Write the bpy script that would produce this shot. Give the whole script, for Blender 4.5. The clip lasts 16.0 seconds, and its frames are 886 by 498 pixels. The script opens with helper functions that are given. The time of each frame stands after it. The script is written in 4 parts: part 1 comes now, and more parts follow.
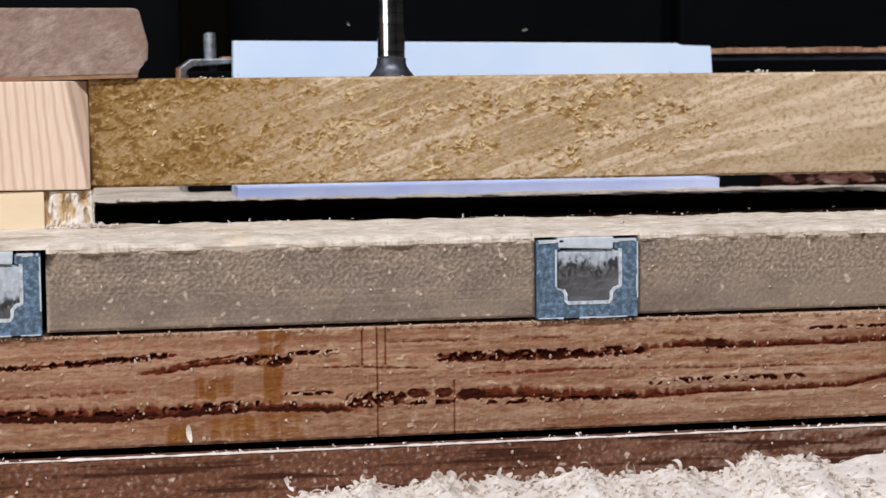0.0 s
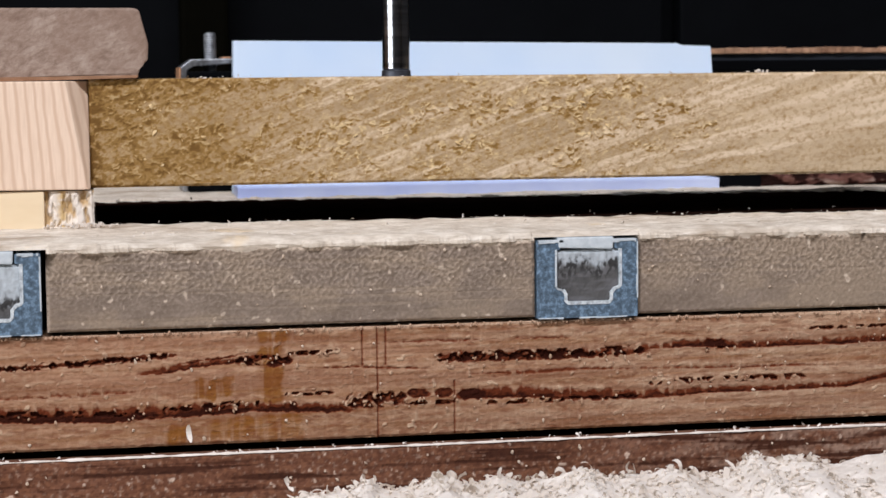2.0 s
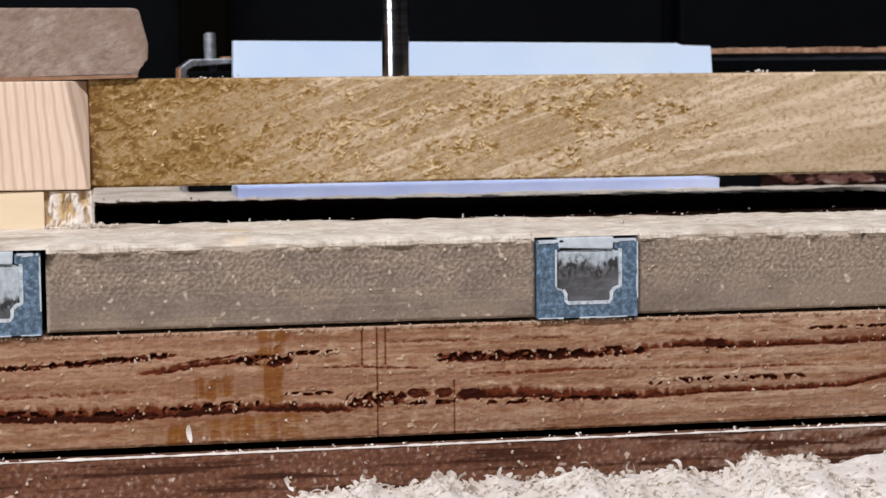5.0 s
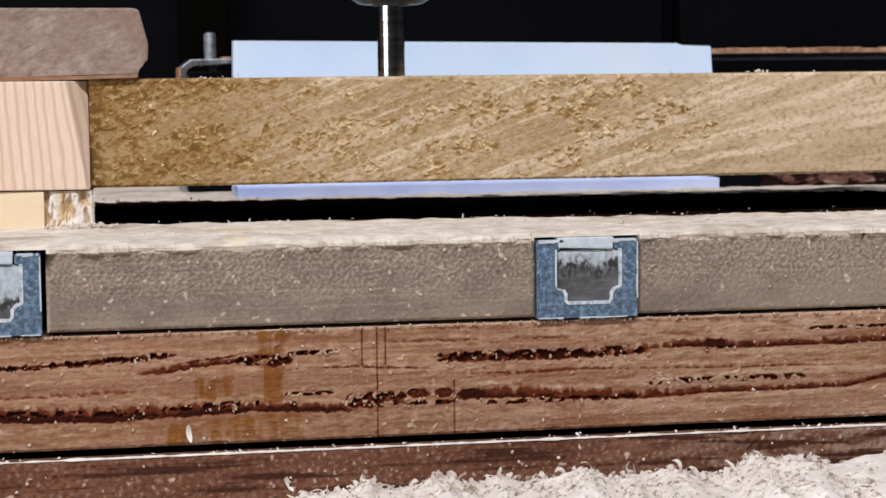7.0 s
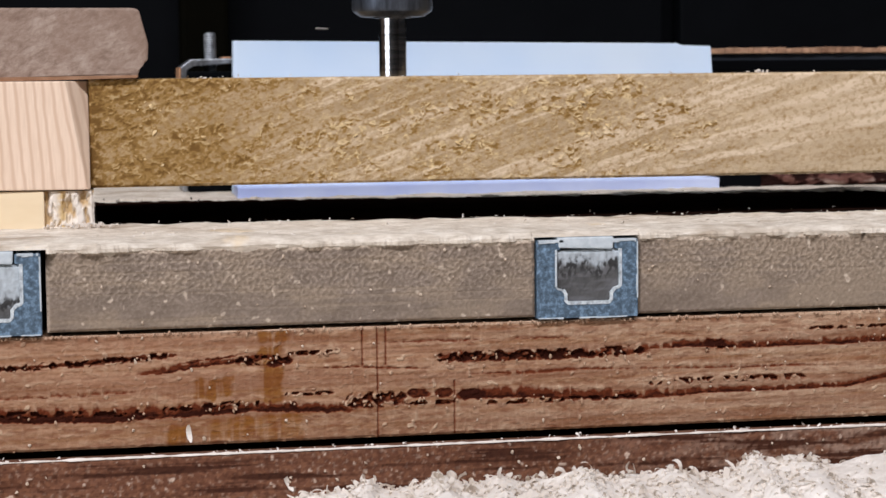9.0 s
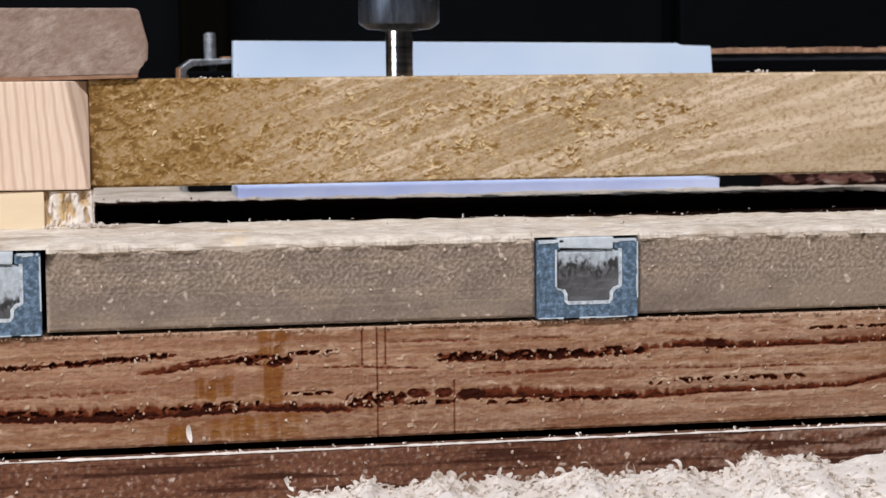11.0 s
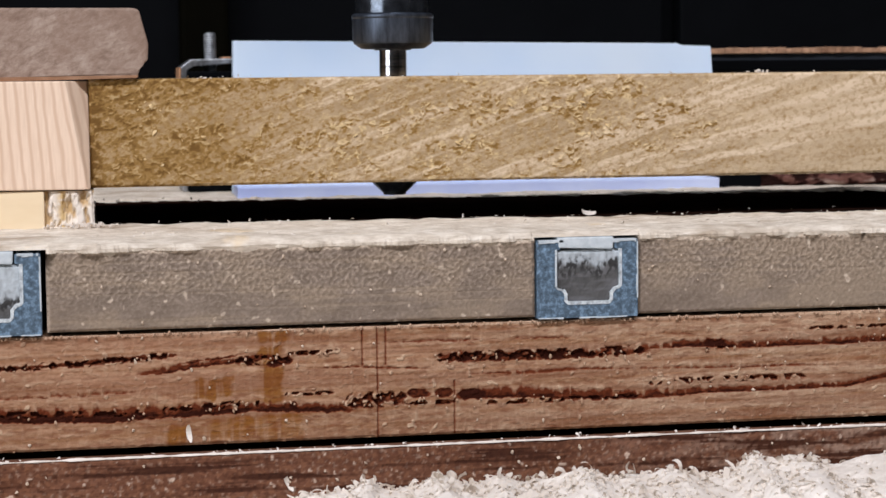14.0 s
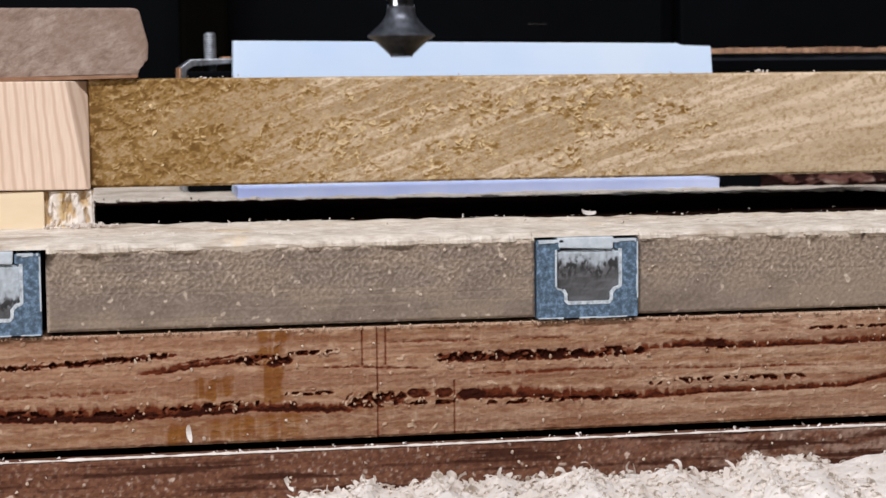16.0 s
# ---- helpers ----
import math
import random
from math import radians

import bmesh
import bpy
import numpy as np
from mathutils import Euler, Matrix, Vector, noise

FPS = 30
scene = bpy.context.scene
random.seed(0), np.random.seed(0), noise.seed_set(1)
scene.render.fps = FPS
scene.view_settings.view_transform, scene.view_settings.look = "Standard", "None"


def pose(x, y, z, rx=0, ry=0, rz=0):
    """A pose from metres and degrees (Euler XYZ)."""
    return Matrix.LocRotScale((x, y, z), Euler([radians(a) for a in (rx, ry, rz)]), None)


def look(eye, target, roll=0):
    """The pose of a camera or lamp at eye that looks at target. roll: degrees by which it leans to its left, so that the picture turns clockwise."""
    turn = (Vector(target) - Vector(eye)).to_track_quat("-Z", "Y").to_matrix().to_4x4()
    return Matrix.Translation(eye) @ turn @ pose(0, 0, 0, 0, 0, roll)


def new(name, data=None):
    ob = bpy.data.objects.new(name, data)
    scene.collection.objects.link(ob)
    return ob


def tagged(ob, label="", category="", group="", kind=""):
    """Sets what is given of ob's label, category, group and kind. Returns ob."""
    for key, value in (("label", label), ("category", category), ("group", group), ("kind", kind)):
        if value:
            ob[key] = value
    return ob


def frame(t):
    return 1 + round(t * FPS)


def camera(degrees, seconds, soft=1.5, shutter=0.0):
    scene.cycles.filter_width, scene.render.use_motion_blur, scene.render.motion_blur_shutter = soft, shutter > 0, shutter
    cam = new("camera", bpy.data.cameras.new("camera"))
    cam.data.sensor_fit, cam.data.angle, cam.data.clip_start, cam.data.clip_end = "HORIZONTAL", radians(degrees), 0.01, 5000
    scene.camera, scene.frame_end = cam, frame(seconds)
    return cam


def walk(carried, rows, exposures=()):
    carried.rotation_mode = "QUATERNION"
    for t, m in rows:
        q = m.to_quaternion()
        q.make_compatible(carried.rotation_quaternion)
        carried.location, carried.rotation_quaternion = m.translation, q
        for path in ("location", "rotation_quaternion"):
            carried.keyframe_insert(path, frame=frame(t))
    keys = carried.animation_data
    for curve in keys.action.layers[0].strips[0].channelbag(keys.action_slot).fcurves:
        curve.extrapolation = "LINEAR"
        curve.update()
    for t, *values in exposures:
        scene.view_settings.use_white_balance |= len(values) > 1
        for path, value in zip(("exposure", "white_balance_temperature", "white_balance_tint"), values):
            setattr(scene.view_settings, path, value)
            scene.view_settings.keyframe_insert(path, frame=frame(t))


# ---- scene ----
cam = camera(25.0, 16.0, soft=1.5, shutter=0.5)
cam.data.dof.use_dof, cam.data.dof.focus_distance, cam.data.dof.aperture_fstop = True, 0.44, 55.0
EYE, AIM = (-0.0763, -0.4156, 0.0354), (0.0, -0.0002, -0.0018)
walk(cam, [(0.0, look(EYE, AIM, -0.57)), (16.0, look(EYE, AIM, -0.57))])

# ---- light: one long tube lamp under the workshop ceiling ----
world = bpy.data.worlds.new("world")
scene.world = world
world.use_nodes = True
world.node_tree.nodes["Background"].inputs["Color"].default_value = (0.6, 0.75, 1.0, 1)
world.node_tree.nodes["Background"].inputs["Strength"].default_value = 0.03
scene.view_settings.exposure = 0.0

TUBE = Vector((-0.41, -1.02, 1.50))
TUBE_LONG = 1.8
tube_light = bpy.data.lights.new("tube_light", "AREA")
tube_light.shape, tube_light.size, tube_light.size_y = "RECTANGLE", TUBE_LONG, 0.10
tube_light.energy, tube_light.color = 48.0, (0.965, 0.95, 1.02)
lamp = new("tube_light", tube_light)
lamp.matrix_world = look(TUBE, (TUBE.x, 0.05, 0.02))
# daylight in the opening of the west wall's window
window_light = bpy.data.lights.new("window_light", "AREA")
window_light.shape, window_light.size, window_light.size_y = "RECTANGLE", 1.9, 0.9
window_light.energy, window_light.color = 24.0, (0.90, 0.94, 1.0)
opening = new("window_light", window_light)
opening.matrix_world = look((-1.93, -1.35, 0.30), (0.0, -1.35, 0.30))


# ---- small tools ----
def hashed(ix, iy, seed):
    h = np.sin(ix * 127.1 + iy * 311.7 + seed * 74.7) * 43758.5453
    return h - np.floor(h)


def grain(x, y, seed=0):
    """Smooth gradient noise, about 0..1, on numpy arrays; its lattice is turned by the seed."""
    c, s = math.cos(0.6 + seed), math.sin(0.6 + seed)
    x, y = c * x - s * y, s * x + c * y
    ix, iy = np.floor(x), np.floor(y)
    u, v = x - ix, y - iy

    def corner(dx, dy):
        a = 6.2832 * hashed(ix + dx, iy + dy, seed)
        return np.cos(a) * (u - dx) + np.sin(a) * (v - dy)
    su, sv = u * u * u * (u * (6 * u - 15) + 10), v * v * v * (v * (6 * v - 15) + 10)
    low = corner(0, 0) * (1 - su) + corner(1, 0) * su
    high = corner(0, 1) * (1 - su) + corner(1, 1) * su
    return np.clip(0.5 + 0.85 * (low * (1 - sv) + high * sv), 0, 1)


def layers(x, y, seed=0, n=4):
    total, amp, size = 0.0, 0.5, 0.0
    for k in range(n):
        total = total + amp * grain(x * 2 ** k, y * 2 ** k, seed + 13 * k)
        size += amp
        amp *= 0.5
    return total / size


def ramp(v, lo, hi):
    t = np.clip((v - lo) / (hi - lo), 0, 1)
    return t * t * (3 - 2 * t)


def mesh_of(name, bm, mat, smooth=False):
    me = bpy.data.meshes.new(name)
    bmesh.ops.recalc_face_normals(bm, faces=bm.faces)
    bm.to_mesh(me)
    bm.free()
    if mat:
        me.materials.append(mat)
    if smooth:
        for p in me.polygons:
            p.use_smooth = True
        me.set_sharp_from_angle(angle=radians(24))
    return me


def part(name, bm, mat, parent=None, label="", smooth=False):
    ob = new(name, bm if isinstance(bm, bpy.types.Mesh) else mesh_of(name, bm, mat, smooth))
    ob.parent = parent
    return tagged(ob, label)


def empty(name, m=None):
    ob = new(name)
    ob.empty_display_size = 0.02
    if m is not None:
        ob.matrix_basis = m
    return ob


def box(x0, x1, y0, y1, z0, z1, bevel=0.0, bm=None, m=None):
    bm = bm or bmesh.new()
    made = bmesh.ops.create_cube(bm, size=1.0)["verts"]
    for v in made:
        v.co = Vector((x0 + (v.co.x + 0.5) * (x1 - x0), y0 + (v.co.y + 0.5) * (y1 - y0), z0 + (v.co.z + 0.5) * (z1 - z0)))
        if m is not None:
            v.co = m @ v.co
    if bevel:
        edges = {e for v in made for e in v.link_edges}
        bmesh.ops.bevel(bm, geom=list(edges), offset=bevel, segments=2, profile=0.6, affect="EDGES")
    return bm


def prism(outline, y0, y1, bevel=0.0):
    """An outline in x and z, drawn out along y."""
    bm = bmesh.new()
    front = [bm.verts.new((x, y0, z)) for x, z in outline]
    back = [bm.verts.new((x, y1, z)) for x, z in outline]
    bm.faces.new(front)
    bm.faces.new(back[::-1])
    n = len(outline)
    for k in range(n):
        bm.faces.new((front[k], back[k], back[(k + 1) % n], front[(k + 1) % n]))
    if bevel:
        bmesh.ops.bevel(bm, geom=list(bm.edges), offset=bevel, segments=2, profile=0.6, affect="EDGES")
    return bm


def turned(profile, steps=48, bm=None, cap=True):
    """Radius and height pairs, turned about z."""
    bm = bm or bmesh.new()
    rings = []
    for r, z in profile:
        rings.append([bm.verts.new((r * math.cos(2 * math.pi * k / steps), r * math.sin(2 * math.pi * k / steps), z)) for k in range(steps)])
    for a, b in zip(rings, rings[1:]):
        for k in range(steps):
            bm.faces.new((a[k], a[(k + 1) % steps], b[(k + 1) % steps], b[k]))
    if cap:
        bm.faces.new(rings[0][::-1])
        bm.faces.new(rings[-1])
    return bm


def relief(name, x0, x1, y0, y1, z0, z1, step, surface, mat, hole=None):
    """A board whose front (towards -y) is a fine grid. surface(X, Z) gives its depth in metres and three masks for the material."""
    nx, nz = max(2, int((x1 - x0) / step)), max(2, int((z1 - z0) / step))
    X, Z = np.meshgrid(np.linspace(x0, x1, nx + 1), np.linspace(z0, z1, nz + 1))
    depth, tone = surface(X, Z)
    rim = np.minimum(np.minimum(X - x0, x1 - X), np.minimum(Z - z0, z1 - Z))
    depth = depth + 0.0004 * (1 - ramp(rim, 0, 0.0006)) * (0.4 + 1.2 * layers(X * 900, Z * 900, 77, 2))
    verts = np.stack([X, y0 + depth, Z], -1).reshape(-1, 3).tolist()
    cols = nx + 1
    faces = [(r * cols + c, r * cols + c + 1, (r + 1) * cols + c + 1, (r + 1) * cols + c) for r in range(nz) for c in range(nx)]
    n = len(verts)
    verts += [(x0, y1, z0), (x1, y1, z0), (x1, y1, z1), (x0, y1, z1)]
    a, b, c, d = n, n + 1, n + 2, n + 3
    low, high = list(range(cols)), list(range(nz * cols, nz * cols + cols))
    left, right = [r * cols for r in range(nz + 1)], [r * cols + nx for r in range(nz + 1)]
    faces += [(b, a, d, c), tuple(left + [d, a]), tuple(right[::-1] + [b, c])]
    if hole is None:
        faces += [tuple(low[::-1] + [a, b]), tuple(high + [c, d])]
    else:
        hx, hy, hr = hole
        k = 40
        for z, row, (p, q), flip in ((z0, low, (a, b), False), (z1, high, (d, c), True)):
            s = len(verts)
            verts += [(hx + hr * math.cos(2 * math.pi * i / k), hy + hr * math.sin(2 * math.pi * i / k), z) for i in range(k)]
            ring = [s + i for i in range(k)]
            # front half meets the fine row, back half the far corners
            front_half = [ring[i % k] for i in range(k // 2, k + 1)]
            back_half = [ring[i] for i in range(0, k // 2 + 1)]
            m0, m1 = row[0], row[-1]
            f1 = tuple(row + front_half[::-1])
            f2 = (m1, q, p, m0) + tuple(back_half[::-1])
            faces += [f1, f2] if not flip else [f1[::-1], f2[::-1]]
        s1, s0 = len(verts) - k, len(verts) - 2 * k
        faces += [(s0 + i, s0 + (i + 1) % k, s1 + (i + 1) % k, s1 + i) for i in range(k)]
    me = bpy.data.meshes.new(name)
    me.from_pydata(verts, [], faces)
    att = me.attributes.new("tone", "FLOAT_COLOR", "POINT")
    rgba = np.zeros((len(verts), 4))
    rgba[:n, :3] = np.stack(tone, -1).reshape(-1, 3)
    rgba[:, 3] = 1
    att.data.foreach_set("color", rgba.ravel())
    me.materials.append(mat)
    me.update()
    return me


# ---- materials ----
def material(name, rough=0.7, metal=0.0, spec=0.3):
    mat = bpy.data.materials.new(name)
    mat.use_nodes = True
    nt = mat.node_tree
    bsdf = nt.nodes["Principled BSDF"]
    bsdf.inputs["Roughness"].default_value = rough
    bsdf.inputs["Metallic"].default_value = metal
    bsdf.inputs["Specular IOR Level"].default_value = spec
    return mat, nt, bsdf


def coords(nt, scale=(1, 1, 1), turn=(0, 0, 0)):
    tc = nt.nodes.new("ShaderNodeTexCoord")
    mp = nt.nodes.new("ShaderNodeMapping")
    mp.inputs["Scale"].default_value = scale
    mp.inputs["Rotation"].default_value = turn
    nt.links.new(tc.outputs["Object"], mp.inputs["Vector"])
    return mp.outputs["Vector"]


def cloud(nt, vec, scale, detail=6.0, rough=0.6, distort=0.0):
    n = nt.nodes.new("ShaderNodeTexNoise")
    n.inputs["Scale"].default_value = scale
    n.inputs["Detail"].default_value = detail
    n.inputs["Roughness"].default_value = rough
    n.inputs["Distortion"].default_value = distort
    nt.links.new(vec, n.inputs["Vector"])
    return n.outputs["Fac"]


def stops(nt, fac, points):
    r = nt.nodes.new("ShaderNodeValToRGB")
    els = r.color_ramp.elements
    while len(els) < len(points):
        els.new(0.5)
    for e, (p, c) in zip(els, points):
        e.position, e.color = p, (*c, 1) if len(c) == 3 else c
    nt.links.new(fac, r.inputs["Fac"])
    return r.outputs["Color"]


def mixed(nt, fac, a, b, kind="MIX"):
    m = nt.nodes.new("ShaderNodeMix")
    m.data_type, m.blend_type = "RGBA", kind
    for sock, val in ((m.inputs[0], fac), (m.inputs[6], a), (m.inputs[7], b)):
        if isinstance(val, (int, float)):
            sock.default_value = val
        elif isinstance(val, tuple):
            sock.default_value = (*val, 1)
        else:
            nt.links.new(val, sock)
    return m.outputs[2]


def masks(nt):
    a = nt.nodes.new("ShaderNodeAttribute")
    a.attribute_name = "tone"
    s = nt.nodes.new("ShaderNodeSeparateColor")
    nt.links.new(a.outputs["Color"], s.inputs["Color"])
    return s.outputs["Red"], s.outputs["Green"], s.outputs["Blue"]


def bump(nt, bsdf, height, strength=0.3, distance=0.0005):
    b = nt.nodes.new("ShaderNodeBump")
    b.inputs["Strength"].default_value = strength
    b.inputs["Distance"].default_value = distance
    nt.links.new(height, b.inputs["Height"])
    nt.links.new(b.outputs["Normal"], bsdf.inputs["Normal"])


def grained(name, dark, mid, light, along=(1, 1, 1), scale=120, rough=0.75, relief_mm=0.2, fleck=None, turn=(0, 0, 0), sharp=0.2):
    """A plain procedural surface with two scales of variation; along stretches its grain."""
    mat, nt, bsdf = material(name, rough)
    v = coords(nt, along, turn)
    big = cloud(nt, v, scale * 0.22, 3.0)
    fine = cloud(nt, v, scale, 8.0, 0.65)
    col = stops(nt, fine, [(0.5 - sharp, dark), (0.5, mid), (0.5 + sharp, light)])
    col = mixed(nt, 0.45 if sharp > 0.15 else 0.2, col, stops(nt, big, [(0.35, dark), (0.65, light)]))
    if fleck:
        col = mixed(nt, stops(nt, cloud(nt, coords(nt), 900, 2.0), [(0.66, (0, 0, 0)), (0.72, (1, 1, 1))]), col, fleck)
    nt.links.new(col, bsdf.inputs["Base Color"])
    bump(nt, bsdf, fine, 0.5, relief_mm / 1000)
    return mat


def toned(name, base, red, green, blue, scale, along, relief_mm=0.15, rough=0.8):
    """A board's surface: base colours by its grain, and the three masks of its relief in their own colours."""
    mat, nt, bsdf = material(name, rough, 0, 0.06)
    v = coords(nt, along)
    fine = cloud(nt, v, scale, 8.0, 0.7)
    big = cloud(nt, v, scale * 0.15, 3.0)
    col = stops(nt, fine, [(0.25, base[0]), (0.5, base[1]), (0.75, base[2])])
    col = mixed(nt, 0.4, col, stops(nt, big, [(0.35, base[0]), (0.65, base[2])]))
    r, g, b = masks(nt)
    col = mixed(nt, b, col, blue)
    col = mixed(nt, g, col, green)
    mid, deep = red
    col = mixed(nt, stops(nt, r, [(0.0, (0, 0, 0)), (0.5, (1, 1, 1))]), col, mid)
    col = mixed(nt, stops(nt, r, [(0.5, (0, 0, 0)), (1.0, (1, 1, 1))]), col, deep)
    nt.links.new(col, bsdf.inputs["Base Color"])
    bump(nt, bsdf, cloud(nt, coords(nt), 2600, 4.0, 0.7), 0.5, relief_mm / 1000)
    return mat


M_WORK = toned("sawn_yellow_wood", ((0.29, 0.20, 0.11), (0.435, 0.317, 0.187), (0.57, 0.44, 0.285)), ((0.28, 0.165, 0.055), (0.13, 0.065, 0.018)), (0.71, 0.57, 0.41), (0.74, 0.57, 0.32), 900, (0.7, 1, 1), 0.25)
M_FIR = toned("rough_fir", ((0.160, 0.071, 0.036), (0.29, 0.153, 0.087), (0.43, 0.262, 0.168)), ((0.125, 0.029, 0.011), (0.018, 0.0035, 0.002)), (0.51, 0.375, 0.26), (0.19, 0.070, 0.010), 420, (0.10, 1, 1))
M_MDF = toned("mdf_edge", ((0.138, 0.105, 0.080), (0.204, 0.160, 0.126), (0.288, 0.23, 0.187)), ((0.14, 0.108, 0.08), (0.08, 0.06, 0.045)), (0.60, 0.50, 0.40), (0.27, 0.21, 0.155), 1100, (0.6, 1, 1))
M_DARK = toned("dark_board", ((0.070, 0.027, 0.014), (0.125, 0.052, 0.030), (0.20, 0.095, 0.060)), ((0.062, 0.024, 0.014), (0.03, 0.012, 0.008)), (0.55, 0.42, 0.33), (0.22, 0.10, 0.055), 420, (0.3, 1, 1))
def ringed(name, face, lines, gap, turn, warp, rough=0.6):
    """Planed wood with thin darker year lines."""
    mat, nt, bsdf = material(name, rough, 0, 0.25)
    w = nt.nodes.new("ShaderNodeTexWave")
    w.wave_type, w.bands_direction = "BANDS", "X"
    w.inputs["Scale"].default_value = 0.314 / gap
    w.inputs["Distortion"].default_value = warp
    w.inputs["Detail"].default_value = 3.0
    w.inputs["Detail Scale"].default_value = 0.6
    nt.links.new(coords(nt, (1, 1, 0.55), turn), w.inputs["Vector"])
    fine = cloud(nt, coords(nt, (1.5, 1.5, 0.12), turn), 900, 6.0, 0.7)
    col = stops(nt, fine, [(0.3, face[0]), (0.7, face[1])])
    col = mixed(nt, stops(nt, w.outputs["Fac"], [(0.55, (0, 0, 0)), (0.97, (0.75, 0.75, 0.75))]), col, lines)
    nt.links.new(col, bsdf.inputs["Base Color"])
    bump(nt, bsdf, fine, 0.4, 0.0001)
    return mat


M_PINK = ringed("planed_pink_wood", ((0.71, 0.54, 0.41), (0.82, 0.65, 0.51)), (0.60, 0.42, 0.30), 0.0022, (0, radians(11), 0), 5.0)
M_FIBRE = grained("pale_fir_fibres", (0.34, 0.20, 0.12), (0.46, 0.31, 0.21), (0.56, 0.43, 0.32), (1, 1, 1), 700, 0.8, 0.2)
M_PINE = grained("pale_pine", (0.70, 0.54, 0.34), (0.78, 0.63, 0.42), (0.83, 0.70, 0.50), (0.3, 1, 1), 160, 0.65, 0.08)
M_FLAKE = toned("flaky_glue", ((0.48, 0.37, 0.25), (0.60, 0.50, 0.38), (0.70, 0.62, 0.52)), ((0.50, 0.33, 0.15), (0.22, 0.13, 0.06)), (0.76, 0.70, 0.63), (0.56, 0.39, 0.18), 500, (1, 1, 0.5))
M_SPLINTER = grained("pale_splinters", (0.30, 0.17, 0.10), (0.40, 0.26, 0.17), (0.52, 0.38, 0.28), (1, 1, 1), 400, 0.85, 0.1)
M_TORN = grained("torn_yellow_fibres", (0.44, 0.29, 0.12), (0.56, 0.40, 0.20), (0.66, 0.51, 0.30), (1, 1, 1), 700, 0.8, 0.1)
M_UNDER = grained("orange_brown_edge", (0.14, 0.06, 0.028), (0.24, 0.12, 0.06), (0.36, 0.21, 0.13), (0.3, 1, 1), 600, 0.7, 0.2)
M_BROWN, nt_b, bs_b = material("grey_brown_wood", 0.7, 0, 0.2)
slant = nt_b.nodes.new("ShaderNodeMapping")
slant.inputs["Scale"].default_value = (0.55, 1, 1.1)
nt_b.links.new(coords(nt_b, turn=(0, radians(24), 0)), slant.inputs["Vector"])
pores = cloud(nt_b, slant.outputs["Vector"], 640, 8.0, 0.72, 0.3)
brown_c = stops(nt_b, pores, [(0.30, (0.165, 0.110, 0.083)), (0.50, (0.300, 0.222, 0.177)), (0.72, (0.42, 0.34, 0.285))])
brown_c = mixed(nt_b, stops(nt_b, cloud(nt_b, coords(nt_b), 90, 4.0, 0.6, 1.0), [(0.40, (0, 0, 0)), (0.66, (0.65, 0.65, 0.65))]), brown_c, (0.20, 0.128, 0.094))
nt_b.links.new(brown_c, bs_b.inputs["Base Color"])
bump(nt_b, bs_b, pores, 0.3, 0.0001)
M_DUST, nt_d, bs_d = material("sawdust", 0.95, 0, 0.1)
dust_v = coords(nt_d, (0.35, 1, 1))
dust_c = stops(nt_d, cloud(nt_d, dust_v, 600, 8.0, 0.7), [(0.3, (0.40, 0.335, 0.265)), (0.5, (0.59, 0.52, 0.43)), (0.7, (0.74, 0.68, 0.59))])
dust_c = mixed(nt_d, stops(nt_d, cloud(nt_d, dust_v, 70, 4.0), [(0.54, (0, 0, 0)), (0.64, (0.8, 0.8, 0.8))]), dust_c, (0.36, 0.285, 0.21))
dust_c = mixed(nt_d, stops(nt_d, cloud(nt_d, coords(nt_d), 55, 4.0), [(0.60, (0, 0, 0)), (0.70, (0.6, 0.6, 0.6))]), dust_c, (0.66, 0.50, 0.30))
nt_d.links.new(dust_c, bs_d.inputs["Base Color"])
bump(nt_d, bs_d, cloud(nt_d, coords(nt_d), 1500, 5.0, 0.7), 0.5, 0.0003)
M_SHAVING = grained("pale_shavings", (0.60, 0.54, 0.475), (0.72, 0.66, 0.595), (0.80, 0.75, 0.69), (1, 1, 1), 240, 0.8, 0.1)


M_CRUMB = grained("cream_crumbs", (0.38, 0.28, 0.20), (0.52, 0.41, 0.31), (0.64, 0.54, 0.44), (1, 1, 1), 240, 0.9, 0.1)


def thin_and_pale(mat, share):
    """Let light through thin flakes."""
    nt = mat.node_tree
    bsdf, out = nt.nodes["Principled BSDF"], nt.nodes["Material Output"]
    soft, mix = nt.nodes.new("ShaderNodeBsdfTranslucent"), nt.nodes.new("ShaderNodeMixShader")
    soft.inputs["Color"].default_value = (0.78, 0.70, 0.60, 1)
    mix.inputs[0].default_value = share
    nt.links.new(bsdf.outputs[0], mix.inputs[1])
    nt.links.new(soft.outputs[0], mix.inputs[2])
    nt.links.new(mix.outputs[0], out.inputs["Surface"])


M_FLAKY_SHAVING = grained("thin_shavings", (0.72, 0.65, 0.57), (0.81, 0.75, 0.68), (0.87, 0.82, 0.76), (1, 1, 1), 240, 0.8, 0.1)
thin_and_pale(M_FLAKY_SHAVING, 0.4)
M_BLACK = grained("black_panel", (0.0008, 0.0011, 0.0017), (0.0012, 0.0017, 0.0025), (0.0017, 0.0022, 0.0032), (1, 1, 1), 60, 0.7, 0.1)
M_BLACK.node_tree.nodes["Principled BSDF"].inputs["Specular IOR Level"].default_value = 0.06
M_TABLE = grained("bench_top", (0.30, 0.22, 0.15), (0.42, 0.32, 0.22), (0.52, 0.42, 0.31), (0.2, 1, 1), 60, 0.7, 0.1)
